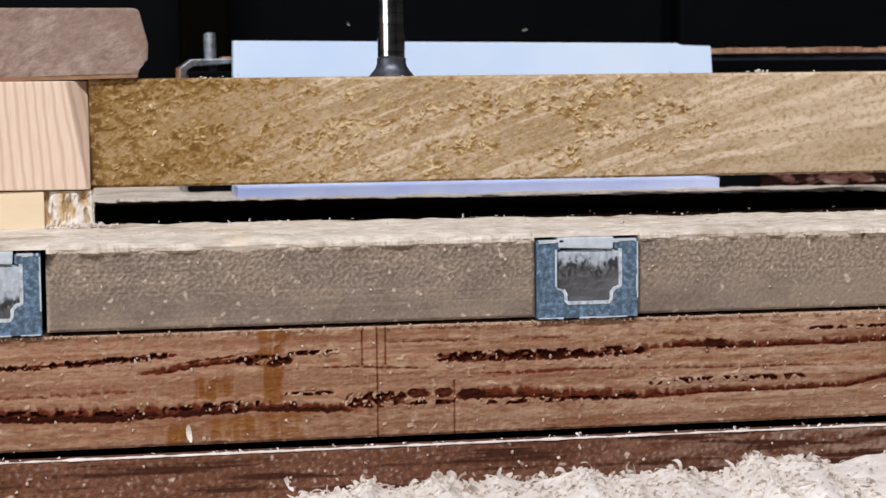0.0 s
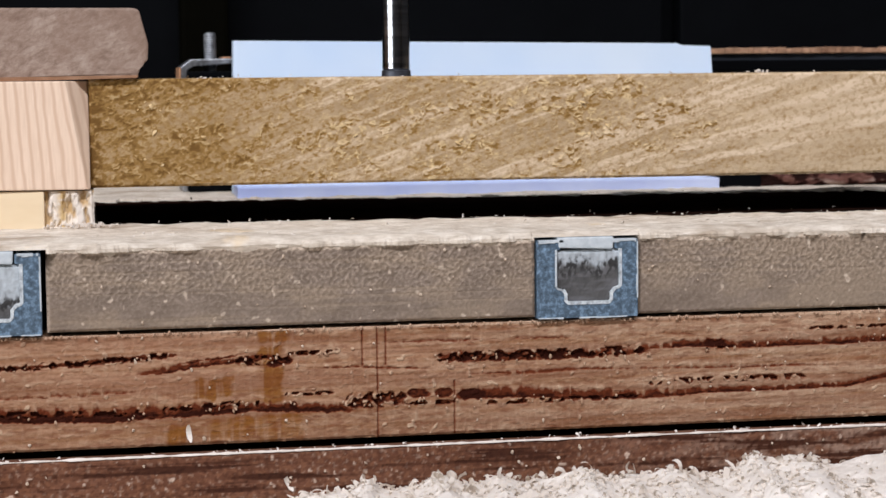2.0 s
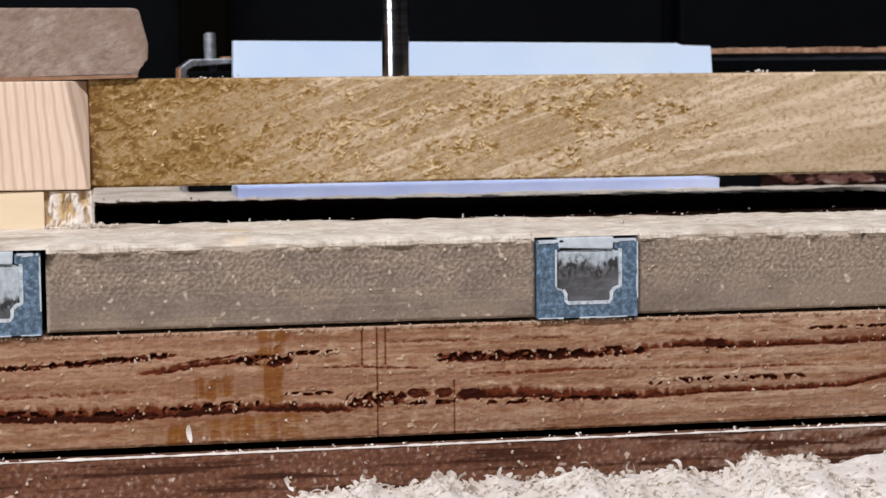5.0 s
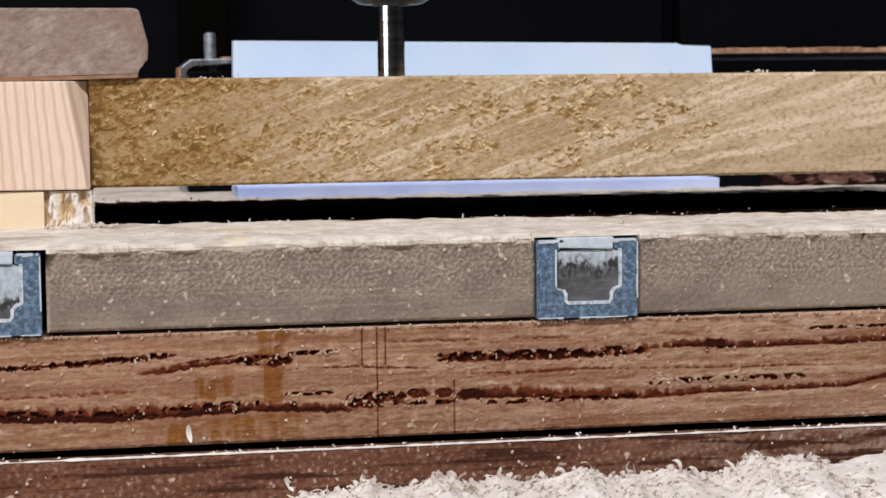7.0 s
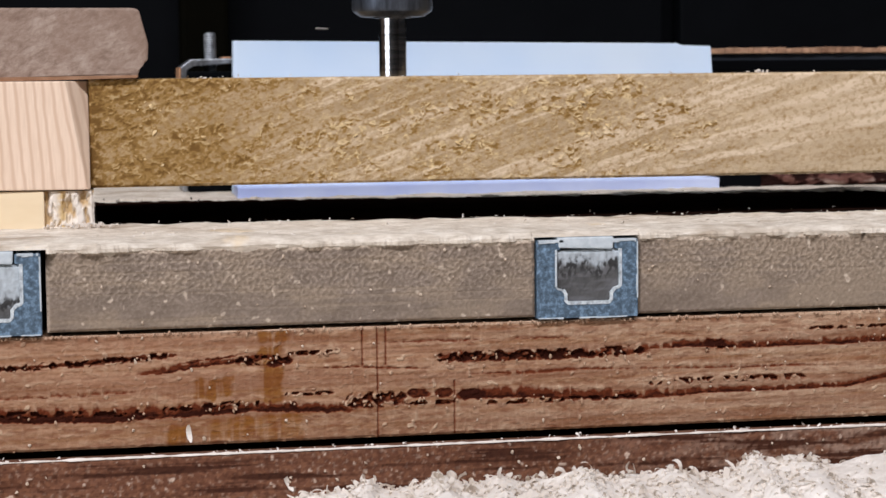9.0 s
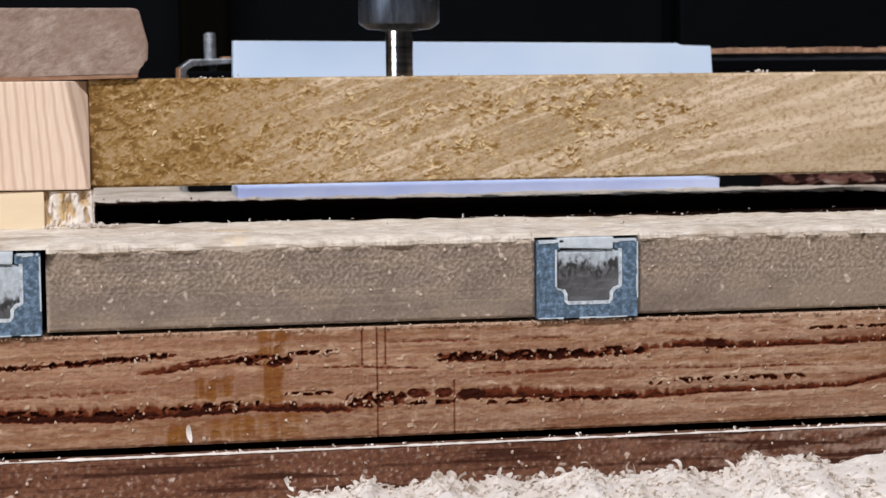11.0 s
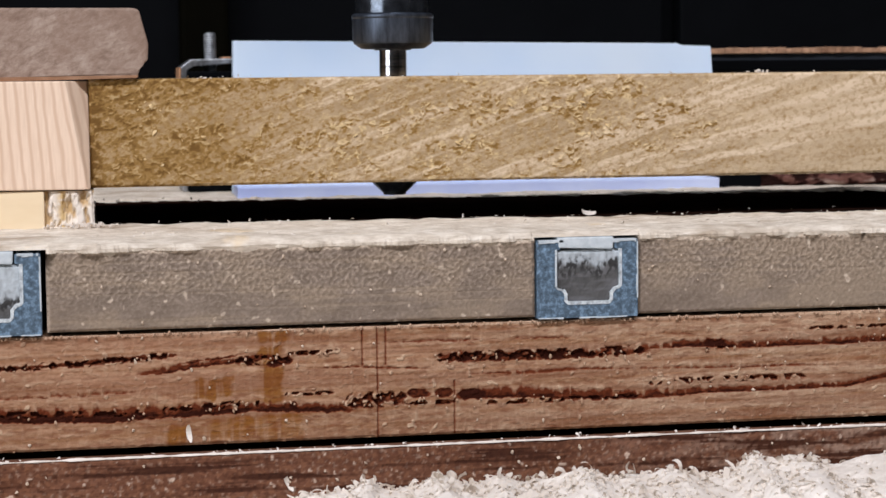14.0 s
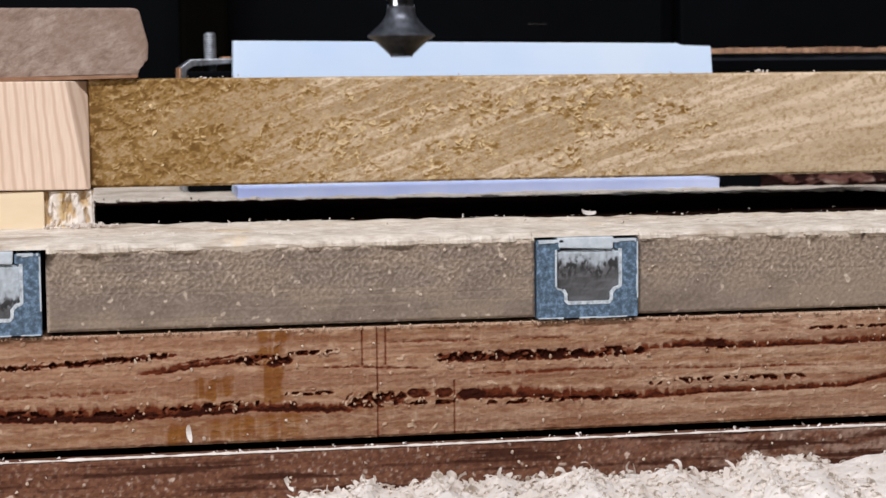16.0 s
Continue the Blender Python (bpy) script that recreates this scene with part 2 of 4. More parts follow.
M_RUST = grained("rusty_steel", (0.015, 0.008, 0.006), (0.26, 0.12, 0.06), (0.75, 0.47, 0.30), (0.8, 1, 1), 380, 0.8, 0.4)
M_STEEL = grained("blue_black_steel", (0.006, 0.009, 0.014), (0.011, 0.015, 0.022), (0.03, 0.035, 0.045), (0.3, 1, 1), 240, 0.6, 0.2)
M_ROOM = grained("room_paint", (0.035, 0.036, 0.04), (0.05, 0.05, 0.052), (0.06, 0.06, 0.06), (1, 1, 1), 4, 0.9, 1.0)
M_PURPLE = toned("stained_offcut", ((0.07, 0.025, 0.02), (0.13, 0.055, 0.042), (0.22, 0.12, 0.095)), ((0.03, 0.01, 0.008), (0.012, 0.005, 0.004)), (0.42, 0.31, 0.26), (0.18, 0.09, 0.075), 300, (0.5, 1, 1))
# near-black without gloss: the shadow under the workpiece, put into colour
M_SHADOW_BAND = grained("painted_shadow_band", (0.006, 0.003, 0.002), (0.010, 0.005, 0.0035), (0.022, 0.010, 0.007), (1, 1, 1), 200, 0.9, 0.2)
M_SHADOW_BAND.node_tree.nodes["Principled BSDF"].inputs["Specular IOR Level"].default_value = 0.0
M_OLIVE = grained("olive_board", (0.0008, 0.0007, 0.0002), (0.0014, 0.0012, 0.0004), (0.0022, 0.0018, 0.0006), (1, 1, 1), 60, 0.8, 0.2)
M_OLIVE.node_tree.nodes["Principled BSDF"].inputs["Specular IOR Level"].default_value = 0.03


def metal_mat(name, col, rough, spread=0.12, metal=1.0, along=(1, 1, 1), scale=400, worn=1.55):
    mat, nt, bsdf = material(name, rough, metal, 0.5)
    f = cloud(nt, coords(nt, along), scale, 5.0, 0.7)
    lo, hi = tuple(c * 0.5 for c in col), tuple(min(1, c * worn) for c in col)
    nt.links.new(stops(nt, f, [(0.34, lo), (0.5, col), (0.7, hi)]), bsdf.inputs["Base Color"])
    r = nt.nodes.new("ShaderNodeMapRange")
    r.inputs["To Min"].default_value, r.inputs["To Max"].default_value = max(0.05, rough - spread), rough + spread
    nt.links.new(f, r.inputs["Value"])
    nt.links.new(r.outputs["Result"], bsdf.inputs["Roughness"])
    return mat


M_SHANK = metal_mat("polished_steel", (0.50, 0.50, 0.51), 0.15, 0.03, along=(0.2, 0.2, 3), scale=200)
M_CUTTER = metal_mat("dark_cutter_steel", (0.085, 0.092, 0.108), 0.42, 0.08, 0.6)
M_CARBIDE = metal_mat("carbide_edge", (0.26, 0.28, 0.31), 0.4, 0.08)
M_NUT = metal_mat("blackened_steel", (0.072, 0.088, 0.118), 0.40, 0.06, 0.8, along=(1, 1, 0.2))
M_NOSE = metal_mat("polished_dark_steel", (0.10, 0.115, 0.14), 0.17, 0.03, 0.9)
M_ZINC = metal_mat("zinc_plate", (0.45, 0.47, 0.50), 0.42, 0.12)
M_STUD = metal_mat("dull_zinc", (0.30, 0.32, 0.34), 0.6, 0.08, 0.7)
M_COPPER = metal_mat("rusty_bracket_end", (0.50, 0.27, 0.15), 0.6, 0.1, 0.5)
M_BLUE = metal_mat("blue_anodised_aluminium", (0.115, 0.180, 0.255), 0.5, 0.12, 0.5, scale=850, worn=2.6)
M_LIP = grained("dusty_bright_metal", (0.30, 0.36, 0.40), (0.46, 0.53, 0.57), (0.62, 0.66, 0.68), (1, 1, 1), 700, 0.6, 0.2)
M_ALU = metal_mat("bare_aluminium", (0.60, 0.68, 0.74), 0.45, 0.12, 0.35, scale=700)

M_WHITE, nt_w, bs_w = material("white_plastic", 0.35, 0, 0.5)
nt_w.links.new(stops(nt_w, cloud(nt_w, coords(nt_w), 14, 3.0), [(0.35, (0.64, 0.80, 1.0)), (0.65, (0.76, 0.88, 1.0))]), bs_w.inputs["Base Color"])

# the fence's white plastic, with violet-blue shade and reflection put into its colour
M_FOOT, nt_f, bs_f = material("white_plastic_blue_shade", 0.3, 0, 0.5)
nt_f.links.new(stops(nt_f, cloud(nt_f, coords(nt_f, (1, 1, 1)), 30, 4.0), [(0.35, (0.44, 0.52, 0.84)), (0.65, (0.60, 0.68, 0.92))]), bs_f.inputs["Base Color"])

# ---- room and bench ----
FLOOR_Z, BENCH_Z = -0.92, -0.058


def room():
    tagged(part("floor", box(-2.0, 2.2, -2.4, 1.8, FLOOR_Z - 0.1, FLOOR_Z), M_ROOM), "dim grey workshop floor under the bench", "floor", kind="structure")
    tagged(part("ceiling", box(-2.0, 2.2, -2.4, 1.8, 1.7, 1.8), M_ROOM), "dim grey workshop ceiling", "ceiling", kind="structure")
    tagged(part("wall_north", box(-2.0, 2.2, 1.8, 1.9, FLOOR_Z, 1.7), M_ROOM), "dim grey workshop wall", "wall", kind="structure")
    tagged(part("wall_south", box(-2.0, 2.2, -2.5, -2.4, FLOOR_Z, 1.7), M_ROOM), "dim grey workshop wall", "wall", kind="structure")
    tagged(part("wall_east", box(2.2, 2.3, -2.4, 1.8, FLOOR_Z, 1.7), M_ROOM), "dim grey workshop wall", "wall", kind="structure")
    bm = box(-2.0, -1.9, -2.4, -2.3, FLOOR_Z, 1.7)
    box(-2.0, -1.9, -0.4, 1.8, FLOOR_Z, 1.7, bm=bm)
    box(-2.0, -1.9, -2.3, -0.4, FLOOR_Z, -0.15, bm=bm)
    box(-2.0, -1.9, -2.3, -0.4, 0.75, 1.7, bm=bm)
    tagged(part("wall_west", bm, M_ROOM), "dim grey workshop wall with a wide window opening", "wall", kind="structure")
    ob = empty("tube_lamp", pose(TUBE.x, TUBE.y, TUBE.z))
    part("housing", box(-TUBE_LONG / 2 - 0.03, TUBE_LONG / 2 + 0.03, -0.09, 0.05, 0.05, 0.2, 0.004), M_ROOM, ob)
    tagged(ob, "long tube lamp fixed under the workshop ceiling", "lamp")
    legs = empty("bench_frame", pose(0, 0, FLOOR_Z))
    for lx, ly in ((-0.85, -0.70), (0.80, -0.70), (-0.85, 0.65), (0.80, 0.65)):
        part("leg", box(lx, lx + 0.06, ly, ly + 0.06, 0, BENCH_Z - 0.04 - FLOOR_Z, 0.002), M_TABLE, legs)
    for ly in (-0.685, 0.665):
        part("rail", box(-0.79, 0.80, ly, ly + 0.03, BENCH_Z - 0.14 - FLOOR_Z, BENCH_Z - 0.042 - FLOOR_Z, 0.002), M_TABLE, legs)
    tagged(legs, "plain wooden bench frame standing on the floor", "bench frame")
    tagged(part("bench_top", box(-0.9, 0.9, -0.75, 0.75, BENCH_Z - 0.04, BENCH_Z, 0.003), M_TABLE), "worn wooden bench top under the machine bed", "bench", kind="structure")


room()


# ---- machine bed: fir plank, dark board, MDF slats, blue slotted tracks ----
def curly(x, y, seed):
    """Thin winding lines, 1 on the line."""
    return 1 - np.abs(2 * layers(x, y, seed, 3) - 1)


def stroke(X, Z, xs, zs, up, seed, soft=0.006, jag=1.0):
    """A dark line of late wood through the given places: sharp below, fading upwards."""
    line = np.interp(X, xs, zs) + 0.0007 * (layers(X * 90, X * 0, seed, 3) - 0.5) + 0.0008 * jag * (1 - 0.6 * ramp(X, 0.03, 0.06)) * (layers(X * 650, Z * 150, seed + 1, 2) - 0.5)
    d = Z - line
    return ramp(d, -0.00014, 0.00014) * np.exp(-(np.maximum(d, 0) / (up * (0.6 + 0.9 * layers(X * 420, X * 0, seed + 2, 3)))) ** 2) * ramp(X, xs[0], xs[0] + soft) * ramp(-X, -xs[-1], -xs[-1] + soft)


def fir_front(X, Z):
    rough = layers(X * 260, Z * 900, 3, 3)
    patchy = layers(X * 55, Z * 240, 8, 3)
    fine = layers(X * 1000, Z * 1300, 21, 3)
    cracks = ramp(layers(X * 520, Z * 50, 27, 2), 0.30, 0.44)

    def span(a, b, soft=0.004):
        return ramp(X, a, a + soft) * ramp(-X, -b, -b + soft)

    def blot(x, z, rx, rz):
        q = ((X - x) / rx) ** 2 + ((Z - z) / rz) ** 2 + 1.3 * (layers(X * 500, Z * 600, 95, 3) - 0.5)
        return 1 - ramp(q, 0.7, 1.15)

    def chain(level, width, a, b):
        return np.exp(-((Z - level) / width) ** 2) * span(a, b)
    upper_left = np.interp(X, [-0.16, -0.0925, -0.0754, -0.0569], [-0.0252, -0.0247, -0.0240, -0.0229])
    lower_left = np.interp(X, [-0.16, -0.0928, -0.0699, -0.0583, -0.043, -0.0252], [-0.0350, -0.0355, -0.0361, -0.0358, -0.0350, -0.0359])
    red = (0.9 * stroke(X, Z, [-0.16, -0.0925, -0.0754, -0.0569, -0.054], [-0.0252, -0.0247, -0.0240, -0.0229, -0.0226], 0.0007, 11)
           + 0.9 * stroke(X, Z, [-0.068, -0.058, -0.045, -0.038, -0.031], [-0.0270, -0.0262, -0.0248, -0.0241, -0.0249], 0.0010, 29, 0.009)
           + 0.6 * stroke(X, Z, [-0.058, -0.048, -0.040], [-0.0247, -0.0238, -0.0226], 0.0004, 30, 0.006)
           + 0.58 * stroke(X, Z, [-0.004, 0.0017, 0.0227, 0.0428, 0.049], [-0.0250, -0.0259, -0.0264, -0.0257, -0.0250], 0.0019, 15)
           + 0.9 * stroke(X, Z, [0.040, 0.0569, 0.0646, 0.0758, 0.0881, 0.20], [-0.0249, -0.0247, -0.0251, -0.0254, -0.0252, -0.0235], 0.0014, 16, 0.014)
           + 0.95 * stroke(X, Z, [-0.16, -0.0928, -0.0699, -0.0583, -0.043, -0.0252, -0.018], [-0.0350, -0.0355, -0.0361, -0.0358, -0.0350, -0.0359, -0.0356], 0.0022 - 0.0008 * ramp(X, -0.06, -0.04), 13)
           + 0.88 * stroke(X, Z, [0.0020, 0.0139, 0.039, 0.0646, 0.0777, 0.0908, 0.0998, 0.2], [-0.0342, -0.0345, -0.0356, -0.0350, -0.0350, -0.0348, -0.0332, -0.0250], 0.0019 - 0.0008 * ramp(X, 0.04, 0.07), 17, 0.002)
           + 0.45 * stroke(X, Z, [-0.034, -0.0238, -0.002, 0.003], [-0.0263, -0.0266, -0.0275, -0.0275], 0.0005, 47, 0.012, 0.25)
           + 0.24 * stroke(X, Z, [-0.034, -0.0238, -0.002, 0.09], [-0.0283, -0.0285, -0.0288, -0.0302], 0.0008, 48, 0.012, 0.25)
           + 0.26 * stroke(X, Z, [0.0, 0.0264, 0.0998, 0.2], [-0.0303, -0.0289, -0.0303, -0.031], 0.0010, 49, 0.012, 0.25)
           + 0.32 * stroke(X, Z, [-0.16, -0.08, -0.05], [-0.0312, -0.0306, -0.0300], 0.0012, 45, 0.02)
           + 0.34 * stroke(X, Z, [-0.03, 0.03, 0.2], [-0.0215, -0.0218, -0.0226], 0.0009, 39, 0.02) * (0.3 + 0.7 * ramp(patchy, 0.35, 0.6))
           + 0.9 * np.exp(-((X - 0.0601) / 0.0024) ** 2 - ((Z + 0.0240) / 0.0010) ** 2))
    red = red + 0.9 * stroke(X, Z, [-0.16, -0.0928, -0.0699, -0.0583, -0.043, -0.0252, -0.018], [-0.0351, -0.0356, -0.0362, -0.0359, -0.0351, -0.0360, -0.0357], 0.0006, 13) * ramp(patchy, 0.30, 0.45)
    ovals = np.maximum.reduce([blot(-0.0054, -0.0326, 0.0029, 0.0010), blot(-0.0001, -0.0327, 0.0021, 0.0010), blot(0.0061, -0.0331, 0.0033, 0.0011), blot(-0.0335, -0.0245, 0.0013, 0.0008), blot(-0.0362, -0.0252, 0.0018, 0.0008)])
    rough_zone = (1.0 * chain(-0.0252, 0.0011, -0.003, 0.046) + 0.8 * np.exp(-((Z - upper_left - 0.0003) / 0.0008) ** 2) * span(-0.16, -0.056)
                  + 0.8 * chain(-0.0231, 0.0005, -0.035, -0.020) + 0.8 * chain(-0.0318, 0.0005, -0.037, -0.022) + 1.2 * chain(-0.0337, 0.0015, -0.0225, -0.0065)
                  + 1.0 * chain(-0.0347, 0.0005, -0.009, 0.004) + 0.50 * chain(-0.0321, 0.0010, 0.042, 0.084) + 1.0 * chain(-0.0255, 0.0006, 0.056, 0.065)
                  + 1.0 * chain(-0.0244, 0.0010, -0.046, -0.031) + 0.75 * np.exp(-((Z - lower_left - 0.0016) / 0.0008) ** 2) * span(-0.16, -0.03) * ramp(layers(X * 230, X * 0, 99, 2), 0.40, 0.56)
                  + 0.7 * chain(-0.0352, 0.0006, 0.006, 0.045) + 0.6 * chain(-0.0215, 0.0005, 0.08, 0.12))
    beads = layers(X * 470, Z * 500, 61, 2)
    nicks = ramp(beads + 0.17 * np.clip(rough_zone, 0, 1.1) + 0.10 * (fine - 0.5), 0.58, 0.65) * ramp(rough_zone, 0.2, 0.5)
    near = np.clip(rough_zone, 0, 1)
    # pale torn fibres hanging under the nicks
    under = ramp(layers(X * 470, (Z + 0.0006) * 500, 61, 2) + 0.17 * np.clip(rough_zone, 0, 1.1), 0.60, 0.68) * ramp(rough_zone, 0.2, 0.5)
    fringe = under * (1 - nicks) * ramp(layers(X * 500, Z * 500, 83, 2), 0.40, 0.55)
    warm = 0.17 * ramp(layers(X * 8, Z * 330, 97, 3), 0.44, 0.62)
    flecks = 0.20 * ramp(layers(X * 260, Z * 900, 41, 3), 0.53, 0.66)
    body = red * (0.5 + 0.8 * fine) * (0.45 + 0.55 * cracks)
    tear = np.clip(0.62 * ramp(body, 0.05, 0.42 + 0.15 * ramp(X, 0.02, 0.05)) + nicks * (0.45 + 0.75 * ramp(layers(X * 800, Z * 1100, 65, 2), 0.35, 0.65)) + 0.34 * ramp(red * (0.35 + 1.2 * layers(X * 420, Z * 900, 24, 3)), 0.50, 0.90) + ovals * (0.50 + 0.7 * fine) * (0.7 + 0.3 * cracks), 0, 1)
    # thin uprights left by a blade
    saw = 0
    for sx, lo, hi in ((-0.0175, -0.0262, 0), (-0.0143, -0.05, 0), (-0.0125, -0.0262, 0), (0.0023, -0.05, -0.030)):
        saw = saw + np.exp(-((X - sx) / 0.00018) ** 2) * ((Z > lo) & (Z < hi)) * 0.75
    faint = 0.8 * ramp(layers(X * 9, Z * 1000 - X * 20, 5, 3), 0.48, 0.68)
    glue = 0
    for gx, gw, lo, hi in ((-0.0364, 0.0033, -0.0212, -0.0172), (-0.0372, 0.0027, -0.0335, -0.021), (-0.049, 0.0038, -0.0325, -0.0275), (-0.0565, 0.0020, -0.042, -0.0375), (-0.040, 0.010, -0.042, -0.0355)):
        wob = 0.0024 * (layers(X * 260, Z * 200, 91, 3) - 0.5)
        g = ramp(gw - np.abs(X - gx) + wob, -0.0006, 0.0010) * ramp(Z - lo + wob, 0, 0.001) * ramp(hi - Z + wob, 0, 0.001)
        glue = np.maximum(glue, g * (1.5 if gw < 0.006 else 0.65))
    glue = np.clip(glue * (0.15 + 0.85 * ramp(layers(X * 560, Z * 60, 19, 3), 0.32, 0.60)) * (0.55 + 0.75 * layers(X * 240, Z * 240, 20, 2)) * (1 - 0.6 * tear) + faint * 0.4, 0, 0.9)
    scratch = 0.11 * ramp(layers(X * 1100, Z * 200, 37, 2), 0.52, 0.72) + 0.5 * ramp(layers(X * 900, Z * 700, 38, 2), 0.60, 0.72) * np.clip(near + 0.2, 0, 1)
    # pale patches grow to the right: colour makes up for weaker light there
    dusty = 0.34 * (0.12 + 0.88 * ramp(X, -0.05, 0.07)) * ramp(layers(X * 40, Z * 420, 87, 3), 0.30, 0.60)
    scratch = scratch + 0.22 * ramp(layers(X * 300, Z * 820, 43, 3), 0.55, 0.68)
    dots = scratch + 0.7 * np.clip(red, 0, 1) * ramp(layers(X * 560, Z * 620, 35, 2), 0.58, 0.68) + 0.9 * fringe + dusty + 0.8 * ramp(layers(X * 420, Z * 400, 33, 2), 0.77, 0.83) + 0.85 * ramp(Z, -0.0187, -0.0181) * ramp(fine, 0.3, 0.6)
    depth = 0.00028 * tear + 0.0005 * nicks + 0.0002 * (rough - 0.5) + 0.00014 * (fine - 0.5) - 0.00025 * np.clip(dots, 0, 1) + 0.0003 * saw
    return depth, (np.clip(np.maximum(tear, np.maximum(flecks, warm) * (0.5 + fine)) + 0.6 * saw, 0, 0.95), np.clip(dots * (1 - 0.8 * tear) * (1 - 0.85 * glue), 0, 0.8), glue)


def dark_front(X, Z):
    fine = layers(X * 900, Z * 1200, 52, 3)
    line = ramp(layers(X * 30, Z * 600, 50, 3), 0.5, 0.72)
    dots = 0.85 * ramp(layers(X * 480, Z * 480, 54, 2), 0.75, 0.80) + 0.25 * ramp(layers(X * 900, Z * 900, 56, 2), 0.62, 0.74)
    fuzz = ramp(layers(X * 700, Z * 900, 57, 3), 0.48, 0.62)
    dots = dots + 0.30 * ramp(X, 0.02, 0.09) * ramp(layers(X * 160, Z * 420, 58, 3), 0.36, 0.60)
    return 0.0001 * line + 0.00015 * fine - 0.00015 * np.clip(dots, 0, 1), (0.6 * line + 0.25 * ramp(layers(X * 800, Z * 1000, 59, 3), 0.52, 0.64), np.clip(dots, 0, 0.85), 0.5 * fuzz)


def mdf_front(X, Z):
    fine = layers(X * 1500, Z * 1700, 63, 3)
    gritty = layers(X * 1250, Z * 1250, 66, 2)
    big = layers(X * 60, Z * 150, 64, 3)
    rows = ramp(layers(X * 12, Z * 1300, 68, 2), 0.55, 0.75)
    upper = 0.35 + 0.65 * ramp(Z, -0.0135, -0.0070)
    grit = ramp(gritty, 0.52, 0.70) * upper
    pits = ramp(-gritty, -0.46, -0.30) * upper
    dots = 0.24 * grit + 0.7 * ramp(layers(X * 420, Z * 400, 71, 2), 0.76, 0.82)
    drip = 0.0006 + 0.0019 * layers(X * 60, X * 0, 70, 4) + 0.0007 * (fine - 0.5)
    dust = ramp(Z + drip, 0.0002, 0.0007) * ramp(fine, 0.2, 0.4)
    dots = np.maximum(dots, 0.95 * dust)
    crack = np.exp(-((X - 0.0942 - 0.35 * (Z + 0.0015)) / 0.00035) ** 2 - ((Z + 0.0013) / 0.0011) ** 2)
    dots = np.maximum(dots, 0.55 * np.exp(-((X + 0.0826) / 0.0004) ** 2) * ramp(fine, 0.2, 0.5))
    chipped = np.exp(-((X + 0.0828) / 0.0012) ** 2 - ((Z + 0.0022) / 0.0022) ** 2)
    depth = 0.00026 * (0.5 - gritty) * upper + 0.00008 * (fine - 0.5) + 0.00004 * rows - 0.00010 * dust + 0.0015 * chipped
    return depth, (np.clip(crack + 0.5 * chipped + 0.26 * pits + 0.10 * ramp(fine, 0.5, 0.7), 0, 0.9), np.clip(dots, 0, 0.95), np.clip(0.5 * rows + 0.7 * ramp(big, 0.42, 0.6) + 0.7 * ramp(X, 0.05, 0.10), 0, 1))


def machine_bed():
    fir = empty("fir_plank")
    part("board", relief("board", -0.16, 0.20, 0.0004, 0.30, -0.0417, -0.0179, 0.00020, fir_front, M_FIR), None, fir)
    tagged(fir, "rough-sawn reddish fir plank with torn grain and glue stains", "plank")
    # pale splinters standing off the torn late wood
    rng, bm = random.Random(77), bmesh.new()
    for xa, xb, za, zb, wide, count in ((-0.095, -0.056, -0.0249, -0.0230, 0.0006, 34), (-0.046, -0.031, -0.0250, -0.0246, 0.0007, 16), (-0.035, -0.02, -0.0233, -0.0233, 0.0004, 8), (-0.003, 0.046, -0.0255, -0.0258, 0.0010, 52),
                                        (-0.095, -0.03, -0.0345, -0.0340, 0.0010, 48), (-0.022, 0.003, -0.0340, -0.0343, 0.0011, 30), (0.004, 0.045, -0.0350, -0.0352, 0.0006, 18), (0.045, 0.085, -0.0322, -0.0322, 0.0010, 16), (0.055, 0.11, -0.0248, -0.0240, 0.0010, 26), (-0.097, 0.115, -0.0181, -0.0181, 0.00016, 420)):
        for _ in range(count // 2):
            u = rng.random()
            size = rng.uniform(0.00014, 0.00036)
            m = Matrix.Translation((xa + (xb - xa) * u, 0.0001, za + (zb - za) * u + rng.gauss(0, wide))) @ Euler((rng.uniform(0, 6), rng.uniform(-0.6, 0.6), 0)).to_matrix().to_4x4() @ Matrix.Diagonal((size, size, size * rng.uniform(1.0, 2.4), 1))
            bmesh.ops.create_icosphere(bm, subdivisions=1, radius=1.0, matrix=m)
    tagged(part("splinters", bm, M_SPLINTER, fir, "pale splinters along the torn grain"), kind="stuff")
    dark = empty("dark_board")
    part("front_edge", relief("front_edge", -0.16, 0.20, -0.0016, 0.0022, BENCH_Z, -0.0434, 0.0003, dark_front, M_DARK), None, dark)
    # unseen step added in the board's shape to deepen the gap's shade
    part("core", box(-0.16, 0.20, 0.0022, 0.31, BENCH_Z, -0.0485), M_DARK, dark, "dark brown core, set low to keep the gap black")
    tagged(dark, "dark brown board with dusty top edge lying on the bench", "board")
    shims = [(-0.15, -0.13), (0.15, 0.18)]
    for x0, x1 in shims:
        s = part("shim", box(x0, x1, 0.03, 0.28, -0.0485, -0.0417, 0.0003), M_DARK)
        tagged(s, "thin dark wooden shim between the plank and the board", "shim", group="shims under the plank")
    for x0, x1 in ((-0.16, -0.1062), (-0.0828, 0.0200), (0.0430, 0.20)):
        b = part("bed_slat", relief("bed_slat", x0, x1, 0.0, 0.30, -0.0170, 0.0, 0.00022, mdf_front, M_MDF), None)
        tagged(b, "grey-brown fibreboard bed slat with sawdust on top", "bed slat", group="fibreboard slats of the bed")


machine_bed()


